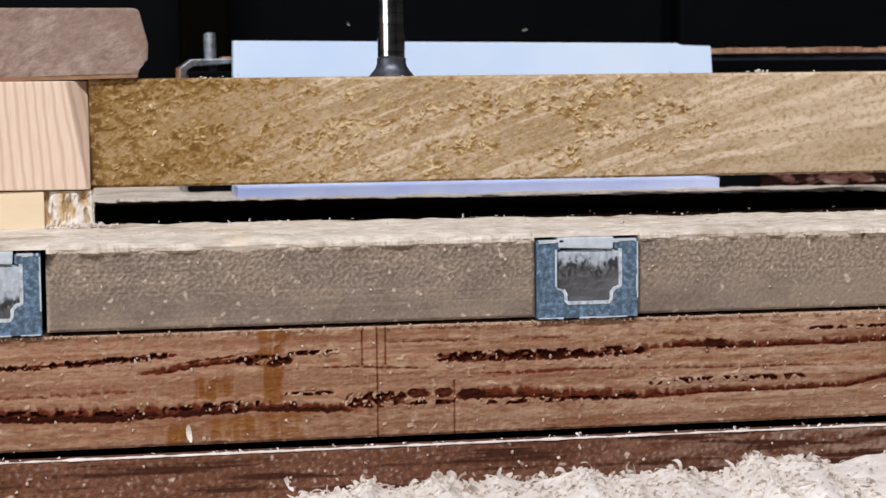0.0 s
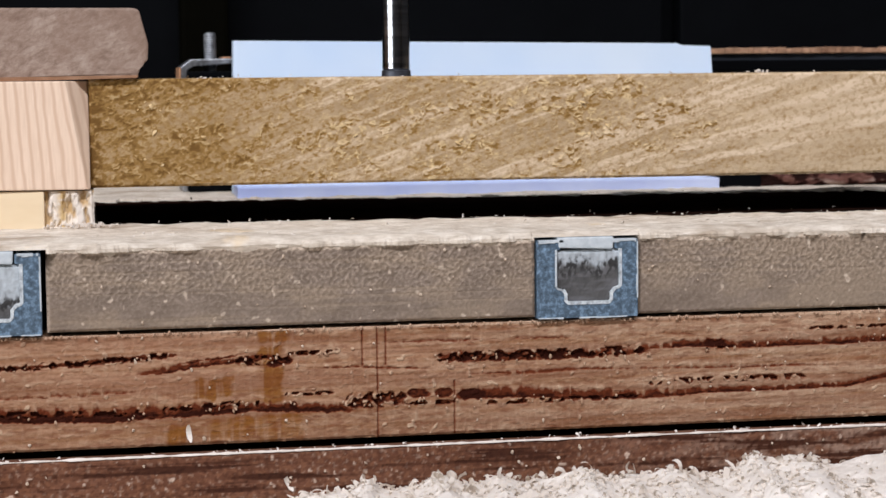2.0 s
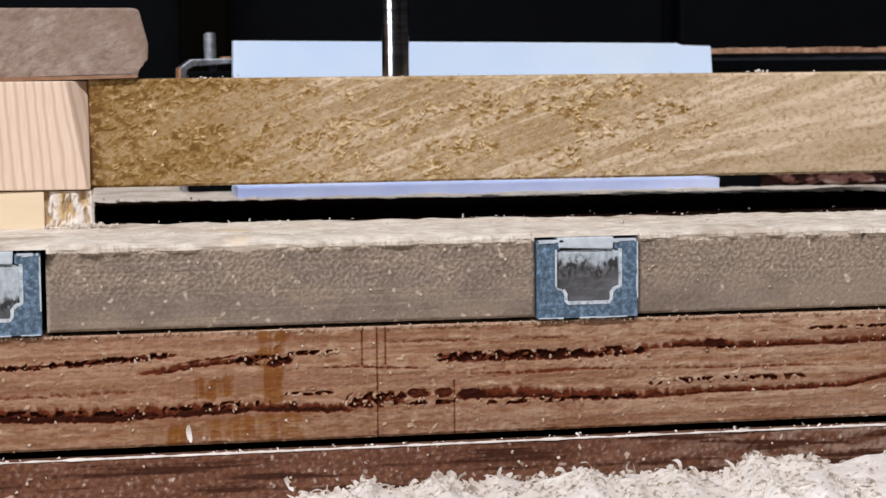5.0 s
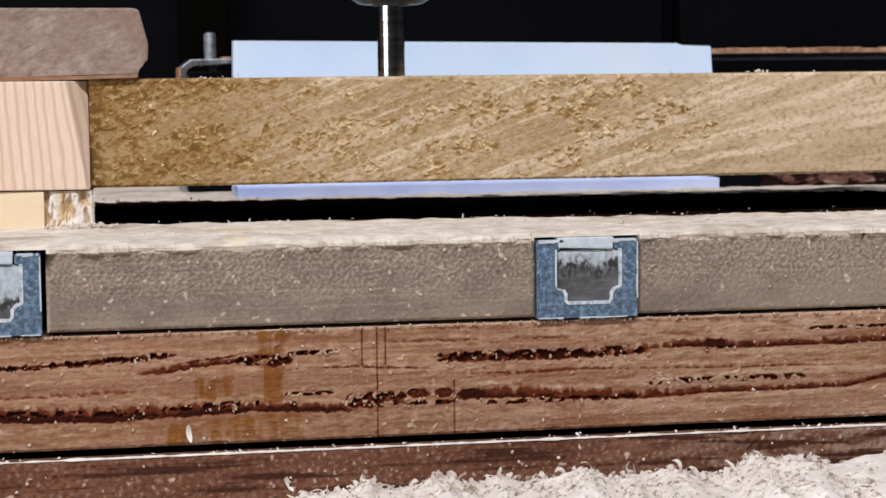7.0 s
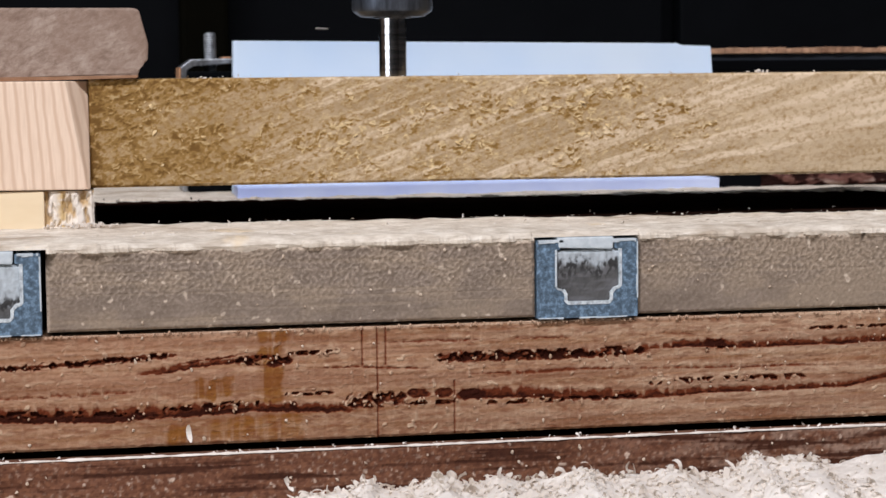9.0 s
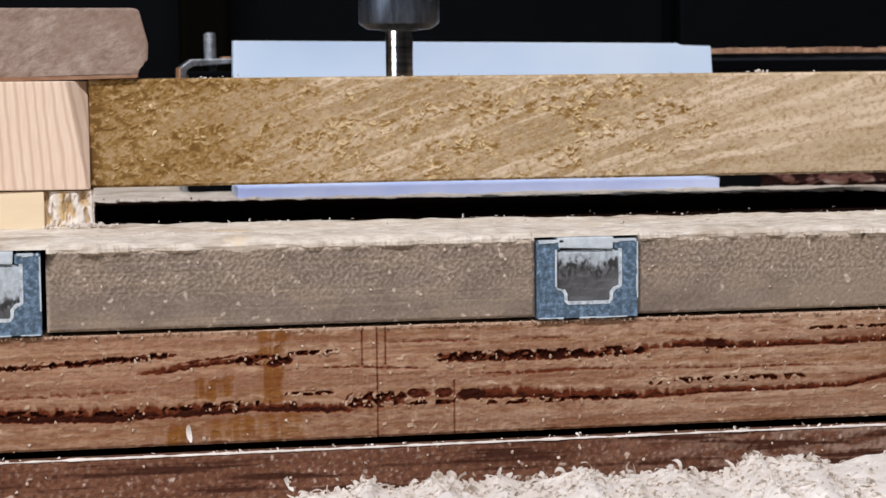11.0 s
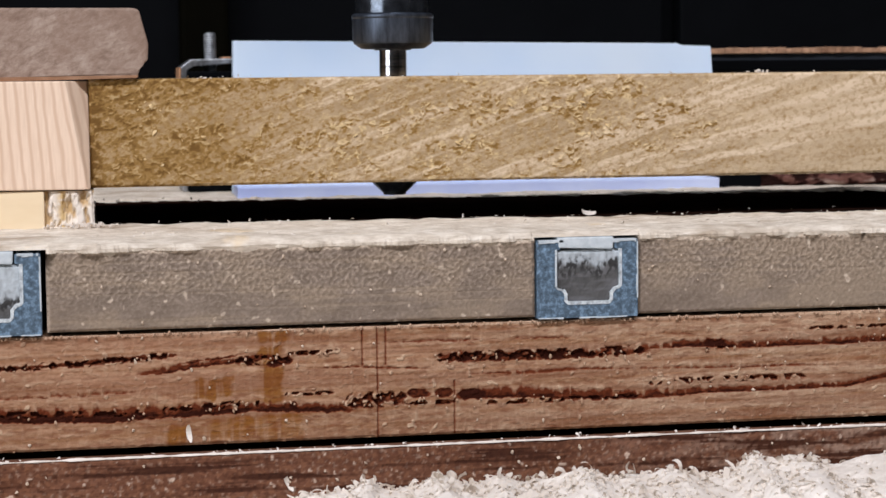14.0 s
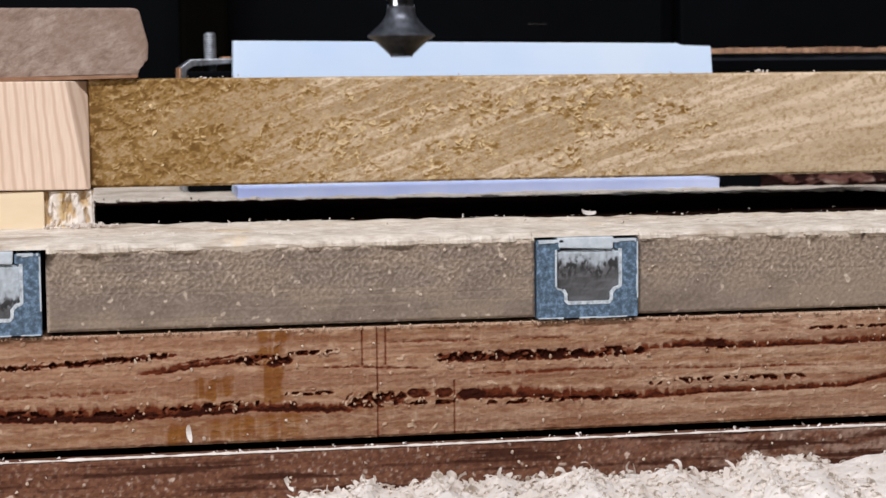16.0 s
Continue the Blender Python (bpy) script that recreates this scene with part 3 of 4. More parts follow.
def slotted_track(x0, front):
    """A blue extruded track, 22.4 mm wide, with its slot open to the top, running back along the bed."""
    w, h = 0.0224, 0.0168
    inner = [(0.0188, 0.0148), (0.0188, 0.0068), (0.0183, 0.0062), (0.0174, 0.0059), (0.0168, 0.0052), (0.0168, 0.0037), (0.0160, 0.0029),
             (0.0068, 0.0029), (0.0060, 0.0037), (0.0060, 0.0052), (0.0055, 0.0059), (0.0045, 0.0062), (0.0040, 0.0068), (0.0040, 0.0148)]
    o = [(0, 0), (w, 0), (w, h), (0.0172, h), (0.0172, 0.0148)] + inner + [(0.0052, 0.0148), (0.0052, h), (0, h)]
    ob = empty("slotted_track", pose(x0, front, -0.0174))
    part("extrusion", prism(o, 0.0, 0.298, 0.0002), M_BLUE, ob, "blue anodised extrusion")
    # bright cut edge round the slot's inside, thin where it is worn
    def strip(points, wide):
        back = []
        for k, (x, z) in enumerate(points):
            ax, az = points[max(k - 1, 0)]
            bx, bz = points[min(k + 1, len(points) - 1)]
            d = math.hypot(bx - ax, bz - az)
            back.append((x + (bz - az) / d * wide, z - (bx - ax) / d * wide))
        return prism(points + back[::-1], -0.00015, 0.27)
    part("slot_lining", strip(inner[:11], 0.00072), M_ALU, ob, "bare aluminium slot lining")
    part("worn_lining", strip(inner[10:], 0.00040), M_ALU, ob, "worn thin slot lining")

    def caked(X, Z):
        edge = (0.0112 if x0 > 0 else 0.0064) + 0.0034 * (layers(X * 260, Z * 90, 301 + x0, 3) - 0.5) + 0.0012 * (layers(X * 1500, Z * 500, 303, 2) - 0.5)
        soot = ramp(layers(X * 900, Z * 500, 307, 3), 0.46, 0.58) * np.exp(-((Z - edge + 0.0004) / 0.0016) ** 2)
        return 0.0002 * layers(X * 900, Z * 900, 305, 2), (0.8 * soot, 0.9 * ramp(Z - edge, -0.0006, 0.0016) * (0.6 + 0.5 * layers(X * 900, Z * 300, 311, 2)), ramp(layers(X * 120, Z * 700, 309, 2), 0.45, 0.65))
    part("slot_insert", relief("slot_insert", 0.0042, 0.0186, 0.0002, 0.27, 0.0030, 0.0146, 0.0002, caked, M_DUSTY_INSERT), None, ob, "dark grey insert, dusty towards the top")
    # bright burrs left by the saw along the cut end
    rng = random.Random(int(x0 * 1e4))
    for name, horizontal, at, a, b in (("top_burr", True, h, 0.0004, w - 0.0004), ("bottom_burr", True, 0.0001, 0.0003, w - 0.0003), ("side_burr", False, w - 0.0001, 0.004, h - 0.0006)):
        bm, p = bmesh.new(), a
        while p < b:
            q = min(b, p + rng.uniform(0.0006, 0.0022))
            k = rng.uniform(0.00012, 0.00030) * (2.4 if name == "top_burr" else 1)
            if rng.random() < 0.85 and not (name == "top_burr" and 0.0045 < p < 0.0166):
                if horizontal:
                    box(p, q, -0.0002, 0.0012, at - k, at + 0.0001, 0.00004, bm=bm)
                else:
                    box(at - k, at + 0.0001, -0.0002, 0.0012, p, q, 0.00004, bm=bm)
            p = q
        part(name, bm, M_LIP, ob, "bright ragged burr")
    # burr at the front lip
    part("lip", prism([(0.0048, 0.0152), (0.0168, 0.0147), (0.0170, 0.0174), (0.0046, 0.0174)], -0.0002, 0.02, 0.0003), M_LIP, ob, "bright metal lip across the slot")
    tagged(ob, "blue anodised aluminium slotted track let into the bed", "track", group="slotted tracks of the bed")
    return ob


M_DUSTY_INSERT = toned("dusty_grey_insert", ((0.05, 0.05, 0.05), (0.085, 0.085, 0.085), (0.13, 0.13, 0.13)), ((0.05, 0.05, 0.05), (0.03, 0.03, 0.03)), (0.50, 0.56, 0.60), (0.12, 0.12, 0.125), 400, (1, 1, 0.5))
slotted_track(0.0203, -0.0006)
slotted_track(-0.1062, -0.0005)


# ---- sawdust and shavings ----
def front_dust_end(x):
    """Where the front strip of dust ends, by x: the front edge of the workpiece's shadow."""
    return 0.0575 - 0.09 * np.maximum(np.asarray(x) + 0.03, 0)


def rear_dust_start(x):
    # the rear dust begins where the workpiece's shadow ends
    return 0.150 - 0.10 * np.maximum(np.asarray(x) + 0.06, 0)


def dust_sheet(y0, y1, rows, seed, ragged):
    xs, ys = np.linspace(-0.16, 0.20, 800), np.linspace(y0, y1, rows)
    X, Y = np.meshgrid(xs, ys)
    Z = 0.0003 + 0.0007 * ramp(layers(X * 60, Y * 160, seed, 4), 0.3, 0.8) + 0.00016 * layers(X * 700, Y * 700, seed + 1, 2)
    if y0 < 0.01:
        Y = Y * (front_dust_end(X) / y1)
        Z = Z + 0.0010 * np.exp(-((Y - 0.005) / 0.0045) ** 2) * (0.4 + 0.9 * layers(X * 70, Y * 30, 31, 3))
    over_track = ((X > 0.0195) & (X < 0.0435)) | (X < -0.0825) & (X > -0.1070)
    if y0 < 0.01:
        Y[0], Z[0] = 0.00012, -0.0004 - 0.0018 * ramp(layers(xs * 75, xs * 0, 12, 4), 0.3, 0.75)
        Y[1], Z[1] = -0.00030, 0.0003 - 0.0006 * layers(xs * 110, xs * 0, 14, 3)
        Y[:4] = np.where(over_track[:4], Y[:4] + 0.0006, Y[:4])
        Z[:2] = np.where(over_track[:2], 0.0001, Z[:2])
    else:
        Y = y1 - (y1 - Y) * (y1 - rear_dust_start(X)) / (y1 - y0)
        Z[0] = 0.0001
        Y[:3] += ragged * (layers(xs * 240, xs * 0, seed + 2, 4) - 0.5)
    Z[-1] = 0.0001
    Y[-3:] += ragged * (layers(xs * 160, xs * 0, seed + 3, 4) - 0.5)
    verts = np.stack([X, Y, Z], -1).reshape(-1, 3).tolist()
    c = len(xs)
    faces = [(r * c + k, r * c + k + 1, (r + 1) * c + k + 1, (r + 1) * c + k) for r in range(len(ys) - 1) for k in range(c - 1)]
    me = bpy.data.meshes.new("sawdust")
    me.from_pydata(verts, [], faces)
    me.materials.append(M_DUST)
    tagged(new("sawdust", me), "pale sawdust lying in a thin layer on the bed", "sawdust", kind="stuff")


dust_sheet(0.0, 0.0640, 90, 5, 0.004)
dust_sheet(0.148, 0.29, 60, 25, 0.018)


def edge_dust(name, label, mat, y0, z0, size, seed, x0=-0.16, x1=0.20, part_of=1.0):
    """A ragged roll of dust or fibres along an edge."""
    xs = np.linspace(x0, x1, 900)
    r = size * (0.35 + 1.1 * ramp(layers(xs * 150, xs * 0, seed, 5), 0.5 - 0.3 * part_of, 0.8) + 0.3 * (layers(xs * 400, xs * 0, seed + 1, 2) - 0.5))
    r = np.maximum(r, 0.00005)
    verts, n = [], 6
    for k in range(n):
        a = math.pi * 1.15 * k / (n - 1) - 0.35
        wob = 1 + 0.6 * (layers(xs * 260, xs * 0 + 0.5 * k, seed + 5, 4) - 0.5)
        verts += np.stack([xs, y0 - r * wob * math.cos(a), z0 + r * wob * math.sin(a) * 0.8], -1).tolist()
    c = len(xs)
    me = bpy.data.meshes.new(name)
    me.from_pydata(verts, [], [(k * c + i, k * c + i + 1, (k + 1) * c + i + 1, (k + 1) * c + i) for k in range(n - 1) for i in range(c - 1)])
    me.materials.append(mat)
    tagged(new(name, me), label, "sawdust", kind="stuff")


edge_dust("board_edge_dust", "line of white dust along the dark board's top edge", M_SHAVING, -0.0013, -0.0435, 0.00040, 301)
edge_dust("plank_edge_fuzz", "ragged pale fibres along the plank's top edge", M_FIBRE, 0.0006, -0.0181, 0.00026, 311, part_of=0.25)
for dust_x0, dust_x1 in ((-0.160, -0.1064), (-0.0826, 0.0198), (0.0432, 0.20)):
    edge_dust("lip_dust", "cream sawdust hanging over the bed's front edge", M_DUST, 0.0006, -0.0003, 0.00115, 321, dust_x0, dust_x1)


def curl(rng, length, width, bend, place, turn, n=5):
    """The vertices and faces of one curled shaving."""
    side = Vector((0, width / 2, 0))
    p, a = Vector((0, 0, 0)), -bend / 2
    vs = []
    for k in range(n + 1):
        taper = 1 - 0.7 * abs(k / n - 0.5) * 2 * rng.random()
        twist = Matrix.Rotation(bend * 0.25 * k / n, 3, "X")
        for s in (-1, 1):
            vs.append(place + turn @ (p + twist @ (side * s * taper)))
        p = p + Vector((math.cos(a), 0, math.sin(a))) * (length / n)
        a += bend / n
    return vs, [(2 * k, 2 * k + 1, 2 * k + 3, 2 * k + 2) for k in range(n)]


def shavings(name, places, label, rng, lo, hi, mat, slim=(0.18, 0.4), bends=3.5, n=5):
    verts, faces = [], []
    for place, lift in places:
        turn = Euler((rng.uniform(-1.4, 1.4) * lift, rng.uniform(-1.2, 1.2) * lift, rng.uniform(0, 6.28))).to_matrix()
        size = rng.uniform(lo, hi)
        vs, fs = curl(rng, size, size * rng.uniform(*slim), rng.uniform(-bends, bends), Vector(place), turn, n)
        k = len(verts)
        verts += [tuple(v) for v in vs]
        faces += [tuple(k + i for i in f) for f in fs]
    me = bpy.data.meshes.new(name)
    me.from_pydata(verts, [], faces)
    me.materials.append(mat)
    for p in me.polygons:
        p.use_smooth = True
    return tagged(new(name, me), label, name.replace("_", " "), kind="stuff")


CLUMPS = ((-0.0210, 0.0030, 0.0024), (-0.0062, 0.0033, 0.0042), (0.0060, 0.0028, 0.0030), (0.0140, 0.0008, 0.003), (0.0228, 0.0032, 0.0040), (0.0330, 0.0012, 0.0020), (0.0420, 0.0018, 0.0050), (0.0590, 0.0046, 0.0032), (0.0675, 0.0042, 0.0050), (0.0900, 0.0040, 0.0150))


def heap_height(x, y):
    """Height of the heap of shavings in front of the bed, above the bench."""
    x, y = np.asarray(x), np.asarray(y)
    rise = 0.0099 * ramp(x, -0.050, -0.031) - 0.0004 * ramp(x, 0.04, 0.052)
    for cx, ch, cw in CLUMPS:
        rise = rise + 0.82 * ch * np.exp(-((x - cx - 0.15 * (y + 0.03)) / cw) ** 2)
    lump = 0.93 + 0.14 * layers(x * 260 + 3, y * 120, 17, 3)
    return rise * lump * ramp(y, -0.125, -0.045) * (1 - 0.75 * ramp(y, -0.028, -0.003))


def heap():
    rng = random.Random(4)
    xs, ys = np.linspace(-0.075, 0.19, 220), np.linspace(-0.12, -0.0035, 110)
    X, Y = np.meshgrid(xs, ys)
    Z = BENCH_Z + 0.0004 + heap_height(X, Y) + 0.0009 * (layers(X * 700, Y * 700, 23, 2) - 0.4) * ramp(X, -0.06, -0.03)
    c = len(xs)
    me = bpy.data.meshes.new("shavings_heap")
    me.from_pydata(np.stack([X, Y, Z], -1).reshape(-1, 3).tolist(), [], [(r * c + k, r * c + k + 1, (r + 1) * c + k + 1, (r + 1) * c + k) for r in range(len(ys) - 1) for k in range(c - 1)])
    me.materials.append(M_SHAVING)
    tagged(new("shavings_heap", me), "heap of fine pale wood shavings on the bench before the bed", "shavings", kind="stuff")
    for name, count, label, lo, hi, slim, bends, n in (("wood_flakes", 9000, "fine cream wood flakes heaped before the bed", 0.0006, 0.0018, (0.25, 0.6), 4.0, 5),
                                                       ("curled_shavings", 2400, "curled cream wood shavings heaped before the bed", 0.0016, 0.0042, (0.20, 0.42), 6.0, 8)):
        places = []
        for _ in range(count):
            x, y = rng.uniform(-0.048, 0.13), rng.uniform(-0.062, -0.012)
            h = float(heap_height(x, y))
            if rng.random() < min(1, h / 0.008) * (1 - 0.85 * float(ramp(np.asarray(x), 0.073, 0.080))):
                places.append(((x, y, BENCH_Z + h + rng.uniform(-0.0003, 0.0006)), 0.5 if rng.random() < 0.93 else 1.0))
        shavings(name, places, label, rng, lo, hi, M_FLAKY_SHAVING, slim, bends, n)


heap()


def tufts():
    """Single curls that stand up from the heap's crest."""
    rng = random.Random(21)
    for x, z, size in ((-0.0206, -0.0440, 2.6), (-0.0042, -0.0436, 2.4), (0.0057, -0.0440, 3.0), (0.0300, -0.0446, 2.6), (0.0326, -0.0438, 2.8), (0.0583, -0.0434, 3.2), (0.0640, -0.0436, 2.6), (0.0717, -0.0428, 3.8)):
        size *= 0.001
        turn = Euler((rng.uniform(-0.5, 0.5), rng.uniform(-1.9, -1.1), rng.uniform(-0.9, 0.9))).to_matrix()
        vs, fs = curl(rng, size * 1.0, size * rng.uniform(0.4, 0.8), rng.uniform(1.2, 3.4) * rng.choice((-1, 1)), Vector((0, 0, -size * 0.55)), turn)
        me = bpy.data.meshes.new("wood_curl")
        me.from_pydata([tuple(v) for v in vs], [], fs)
        me.materials.append(M_FLAKY_SHAVING)
        for p in me.polygons:
            p.use_smooth = True
        ob = tagged(new("wood_curl", me), "single pale wood curl standing up from the heap of shavings", "shaving", group="curls on the heap")
        ob.matrix_basis = pose(x, -0.030, z - 0.0004)


tufts()

# ---- workpiece, spacers and clamp block ----
BIT_Y = 0.0760
WORK_Y = 0.055
HOLE_X = 0.0040


TORN = ((-0.0600, 0.0290, 0.0062, 0.0034, 1.0), (-0.0440, 0.0326, 0.0050, 0.0016, 1.0), (-0.0640, 0.0215, 0.0045, 0.0030, 0.7), (-0.0600, 0.0148, 0.0060, 0.0016, 1.0), (-0.0500, 0.0210, 0.0050, 0.0018, 0.75),
        (-0.0147, 0.0194, 0.0050, 0.0020, 1.0), (0.0080, 0.0262, 0.0055, 0.0024, 0.95), (0.0215, 0.0268, 0.0065, 0.0030, 1.0), (0.0165, 0.0182, 0.0075, 0.0015, 1.1), (0.0420, 0.0270, 0.0055, 0.0026, 1.0),
        (0.0535, 0.0305, 0.0070, 0.0022, 0.85), (0.0480, 0.0218, 0.0060, 0.0022, 0.8), (0.0680, 0.0262, 0.0055, 0.0020, 0.8), (0.0775, 0.0215, 0.0050, 0.0016, 0.6))


def work_front(X, Z):
    fine = layers(X * 1100, Z * 1500, 101, 3)
    fuzz = layers(X * 420, Z * 560, 104, 3)
    area = layers(X * 45, Z * 95, 107, 3)
    torn = (0.34 * ramp(area, 0.38, 0.60) + 0.30 * ramp(layers(X * 90, Z * 160, 133, 2), 0.44, 0.62)) * (1 - 0.85 * ramp(X, 0.05, 0.10)) + 0.30 * ramp(-X, 0.030, 0.060)
    for tx, tz, rx, rz, k in TORN:
        torn = torn + 0.9 * k * np.exp(-((X - tx) / rx) ** 2 - ((Z - tz) / rz) ** 2)
    torn = np.clip(torn * (0.7 + 0.6 * layers(X * 140, Z * 200, 134, 2)), 0, 1)
    warp = 1.3 * layers(X * 160, Z * 160, 140, 2)
    wind = curly(X * 330 + warp, Z * 480, 141)
    below = curly((X - 0.0002) * 330 + warp, (Z + 0.0004) * 480, 141)
    pieces = ramp(layers(X * 430, Z * 480, 177, 2), 0.46, 0.56)
    curls = ramp(wind, 0.72, 0.94) * pieces * ramp(torn + 0.5 * (fuzz - 0.5), 0.26, 0.58)
    # shade under each curl, painted as its pattern shifted down, plus brown patches
    shade_and_brown = np.maximum(ramp(below, 0.66, 0.90) * ramp(layers(X * 430, (Z + 0.0006) * 480, 177, 2), 0.46, 0.58), ramp(layers(X * 330, Z * 430, 178, 3), 0.56, 0.68)) * (1 - curls) * ramp(torn + 0.6 * (layers(X * 260, Z * 340, 171, 2) - 0.5), 0.34, 0.66)
    small = curly(X * 560 + warp, Z * 720, 143)
    busy = 1 - 0.75 * ramp(X, 0.05, 0.11)
    curls = np.maximum(curls, 0.34 * busy * ramp(small, 0.72, 0.94) * ramp(layers(X * 480, Z * 520, 181, 2), 0.44, 0.58))
    # the same painted shade under the small curls
    shade_and_brown = np.maximum(shade_and_brown, 0.45 * busy * (1 - curls) * ramp(curly((X - 0.0002) * 560 + warp, (Z + 0.0004) * 720, 143), 0.68, 0.92) * ramp(layers(X * 480, (Z + 0.0005) * 520, 181, 2), 0.44, 0.58))
    # pale year lines that climb to one side and lie flatter low down
    up = Z - 0.0123 - 0.352 * (X - 0.0376)
    f = np.where(up < 0, up * 0.010 / (0.010 + 0.18 * np.maximum(X - 0.06, 0)), up) + 0.0010 * (layers(X * 70, Z * 70, 130, 2) - 0.5)
    wave = layers(f * 230, X * 4, 109, 2)
    wide = ramp(wave, 0.50, 0.56) * ramp(-wave, -0.70, -0.62)
    stripe = wide * ramp(X, -0.055, -0.015) * (0.45 + 0.55 * ramp(layers(X * 60, Z * 200, 131, 2), 0.32, 0.5)) * (1 - 0.5 * torn)
    thin = ramp(layers(f * 1000, X * 45, 119, 2), 0.48, 0.66)
    speckled = ramp(layers(X * 700, Z * 900, 151, 2), 0.54, 0.68)
    edge = ramp(-X, 0.0685, 0.0722) * ramp(fuzz, 0.40, 0.54)
    scar = np.exp(-((X + 0.0395) / 0.0016) ** 2 - ((Z - 0.0167) / 0.0005) ** 2)
    rusty = np.exp(-((X + 0.0448) / 0.0050) ** 2 - ((Z - 0.0165) / 0.0016) ** 2) + np.exp(-((X + 0.0430) / 0.0060) ** 2 - ((Z - 0.0335) / 0.0011) ** 2)
    depth = 0.00004 * shade_and_brown + 0.00006 * (fuzz - 0.5) + 0.00007 * (fine - 0.5) - 0.00007 * curls - 0.00003 * stripe
    brown = (0.52 * shade_and_brown * (0.4 + 1.0 * fuzz) + 0.16 * torn * ramp(fuzz, 0.45, 0.62) + 0.30 * ramp(-X, 0.005, 0.06) * (0.4 + area) + 0.65 * edge + 0.17 * thin * ramp(fine, 0.3, 0.6) + 0.16 * speckled
             + 0.28 * np.clip(rusty, 0, 1) * ramp(fuzz, 0.40, 0.60))
    return depth, (np.clip(brown, 0, 0.9), np.clip(0.92 * stripe * (0.55 + 0.7 * fine) + 0.9 * scar + 0.30 * ramp(X, 0.03, 0.10), 0, 0.9), 0.95 * curls * (0.5 + 0.8 * fine))


def workpiece():
    ob = empty("workpiece")
    me = relief("bar", -0.0728, 0.150, WORK_Y, 0.114, 0.0096, 0.0347, 0.00020, work_front, M_WORK, hole=(HOLE_X, BIT_Y, 0.0112))
    part("bar", me, None, ob)
    rng = random.Random(52)
    verts, faces = [], []
    for tx, tz, rx, rz, k in TORN:
        for _ in range(int(5 * k)):
            x, z = tx + rng.gauss(0, rx * 0.55), min(0.0338, max(0.0106, tz + rng.gauss(0, rz * 0.55)))
            size = rng.uniform(0.0007, 0.0019)
            turn = Euler((rng.uniform(-0.5, 0.5) + 1.57, rng.uniform(-0.9, 1.2), rng.uniform(-0.5, 0.5))).to_matrix()
            vs, fs = curl(rng, size, size * rng.uniform(0.25, 0.5), rng.uniform(-2.6, 2.6), Vector((x, WORK_Y + 0.0001, z)), turn)
            n = len(verts)
            verts += [tuple(v) for v in vs]
            faces += [tuple(n + i for i in face) for face in fs]
    me = bpy.data.meshes.new("torn_fibres")
    me.from_pydata(verts, [], faces)
    me.materials.append(M_TORN)
    tagged(part("torn_fibres", me, None, ob, "yellow fibres torn up by the saw"), kind="stuff")
    tagged(ob, "rough-sawn yellow hardwood bar raised on spacers under the router", "workpiece")


workpiece()


def plan_prism(outline, z0, z1, bevel, lean=(0, 0)):
    """An outline in x and y, drawn up along z; lean shifts its top."""
    bm = bmesh.new()
    low = [bm.verts.new((x, y, z0)) for x, y in outline]
    top = [bm.verts.new((x + lean[0], y + lean[1], z1)) for x, y in outline]
    bm.faces.new(low)
    bm.faces.new(top[::-1])
    n = len(outline)
    for k in range(n):
        bm.faces.new((low[k], low[(k + 1) % n], top[(k + 1) % n], top[k]))
    if bevel:
        bmesh.ops.bevel(bm, geom=list(bm.edges), offset=bevel, segments=2, profile=0.6, affect="EDGES")
    return bm


def flaky(X, Z):
    tall = layers(X * 420, Z * 150, 201, 3)
    fine = layers(X * 700, Z * 700, 203, 3)
    white = ramp(tall + 0.35 * fine, 0.55, 0.70)
    ochre = np.exp(-((X + 0.0793) / 0.0013) ** 2) * ramp(fine, 0.25, 0.5)
    swell = 0.0016 * ramp(-Z, -0.0040, 0.0) * layers(X * 300, Z * 0, 207, 2)
    return 0.0012 * ramp(0.6 - tall, 0.0, 0.25) + 0.0003 * fine - swell, (0.40 * ramp(0.46 - tall, 0.0, 0.10), 0.8 * white * (1 - ochre), np.clip(ochre + 0.3 * ramp(fine, 0.55, 0.7), 0, 0.95))


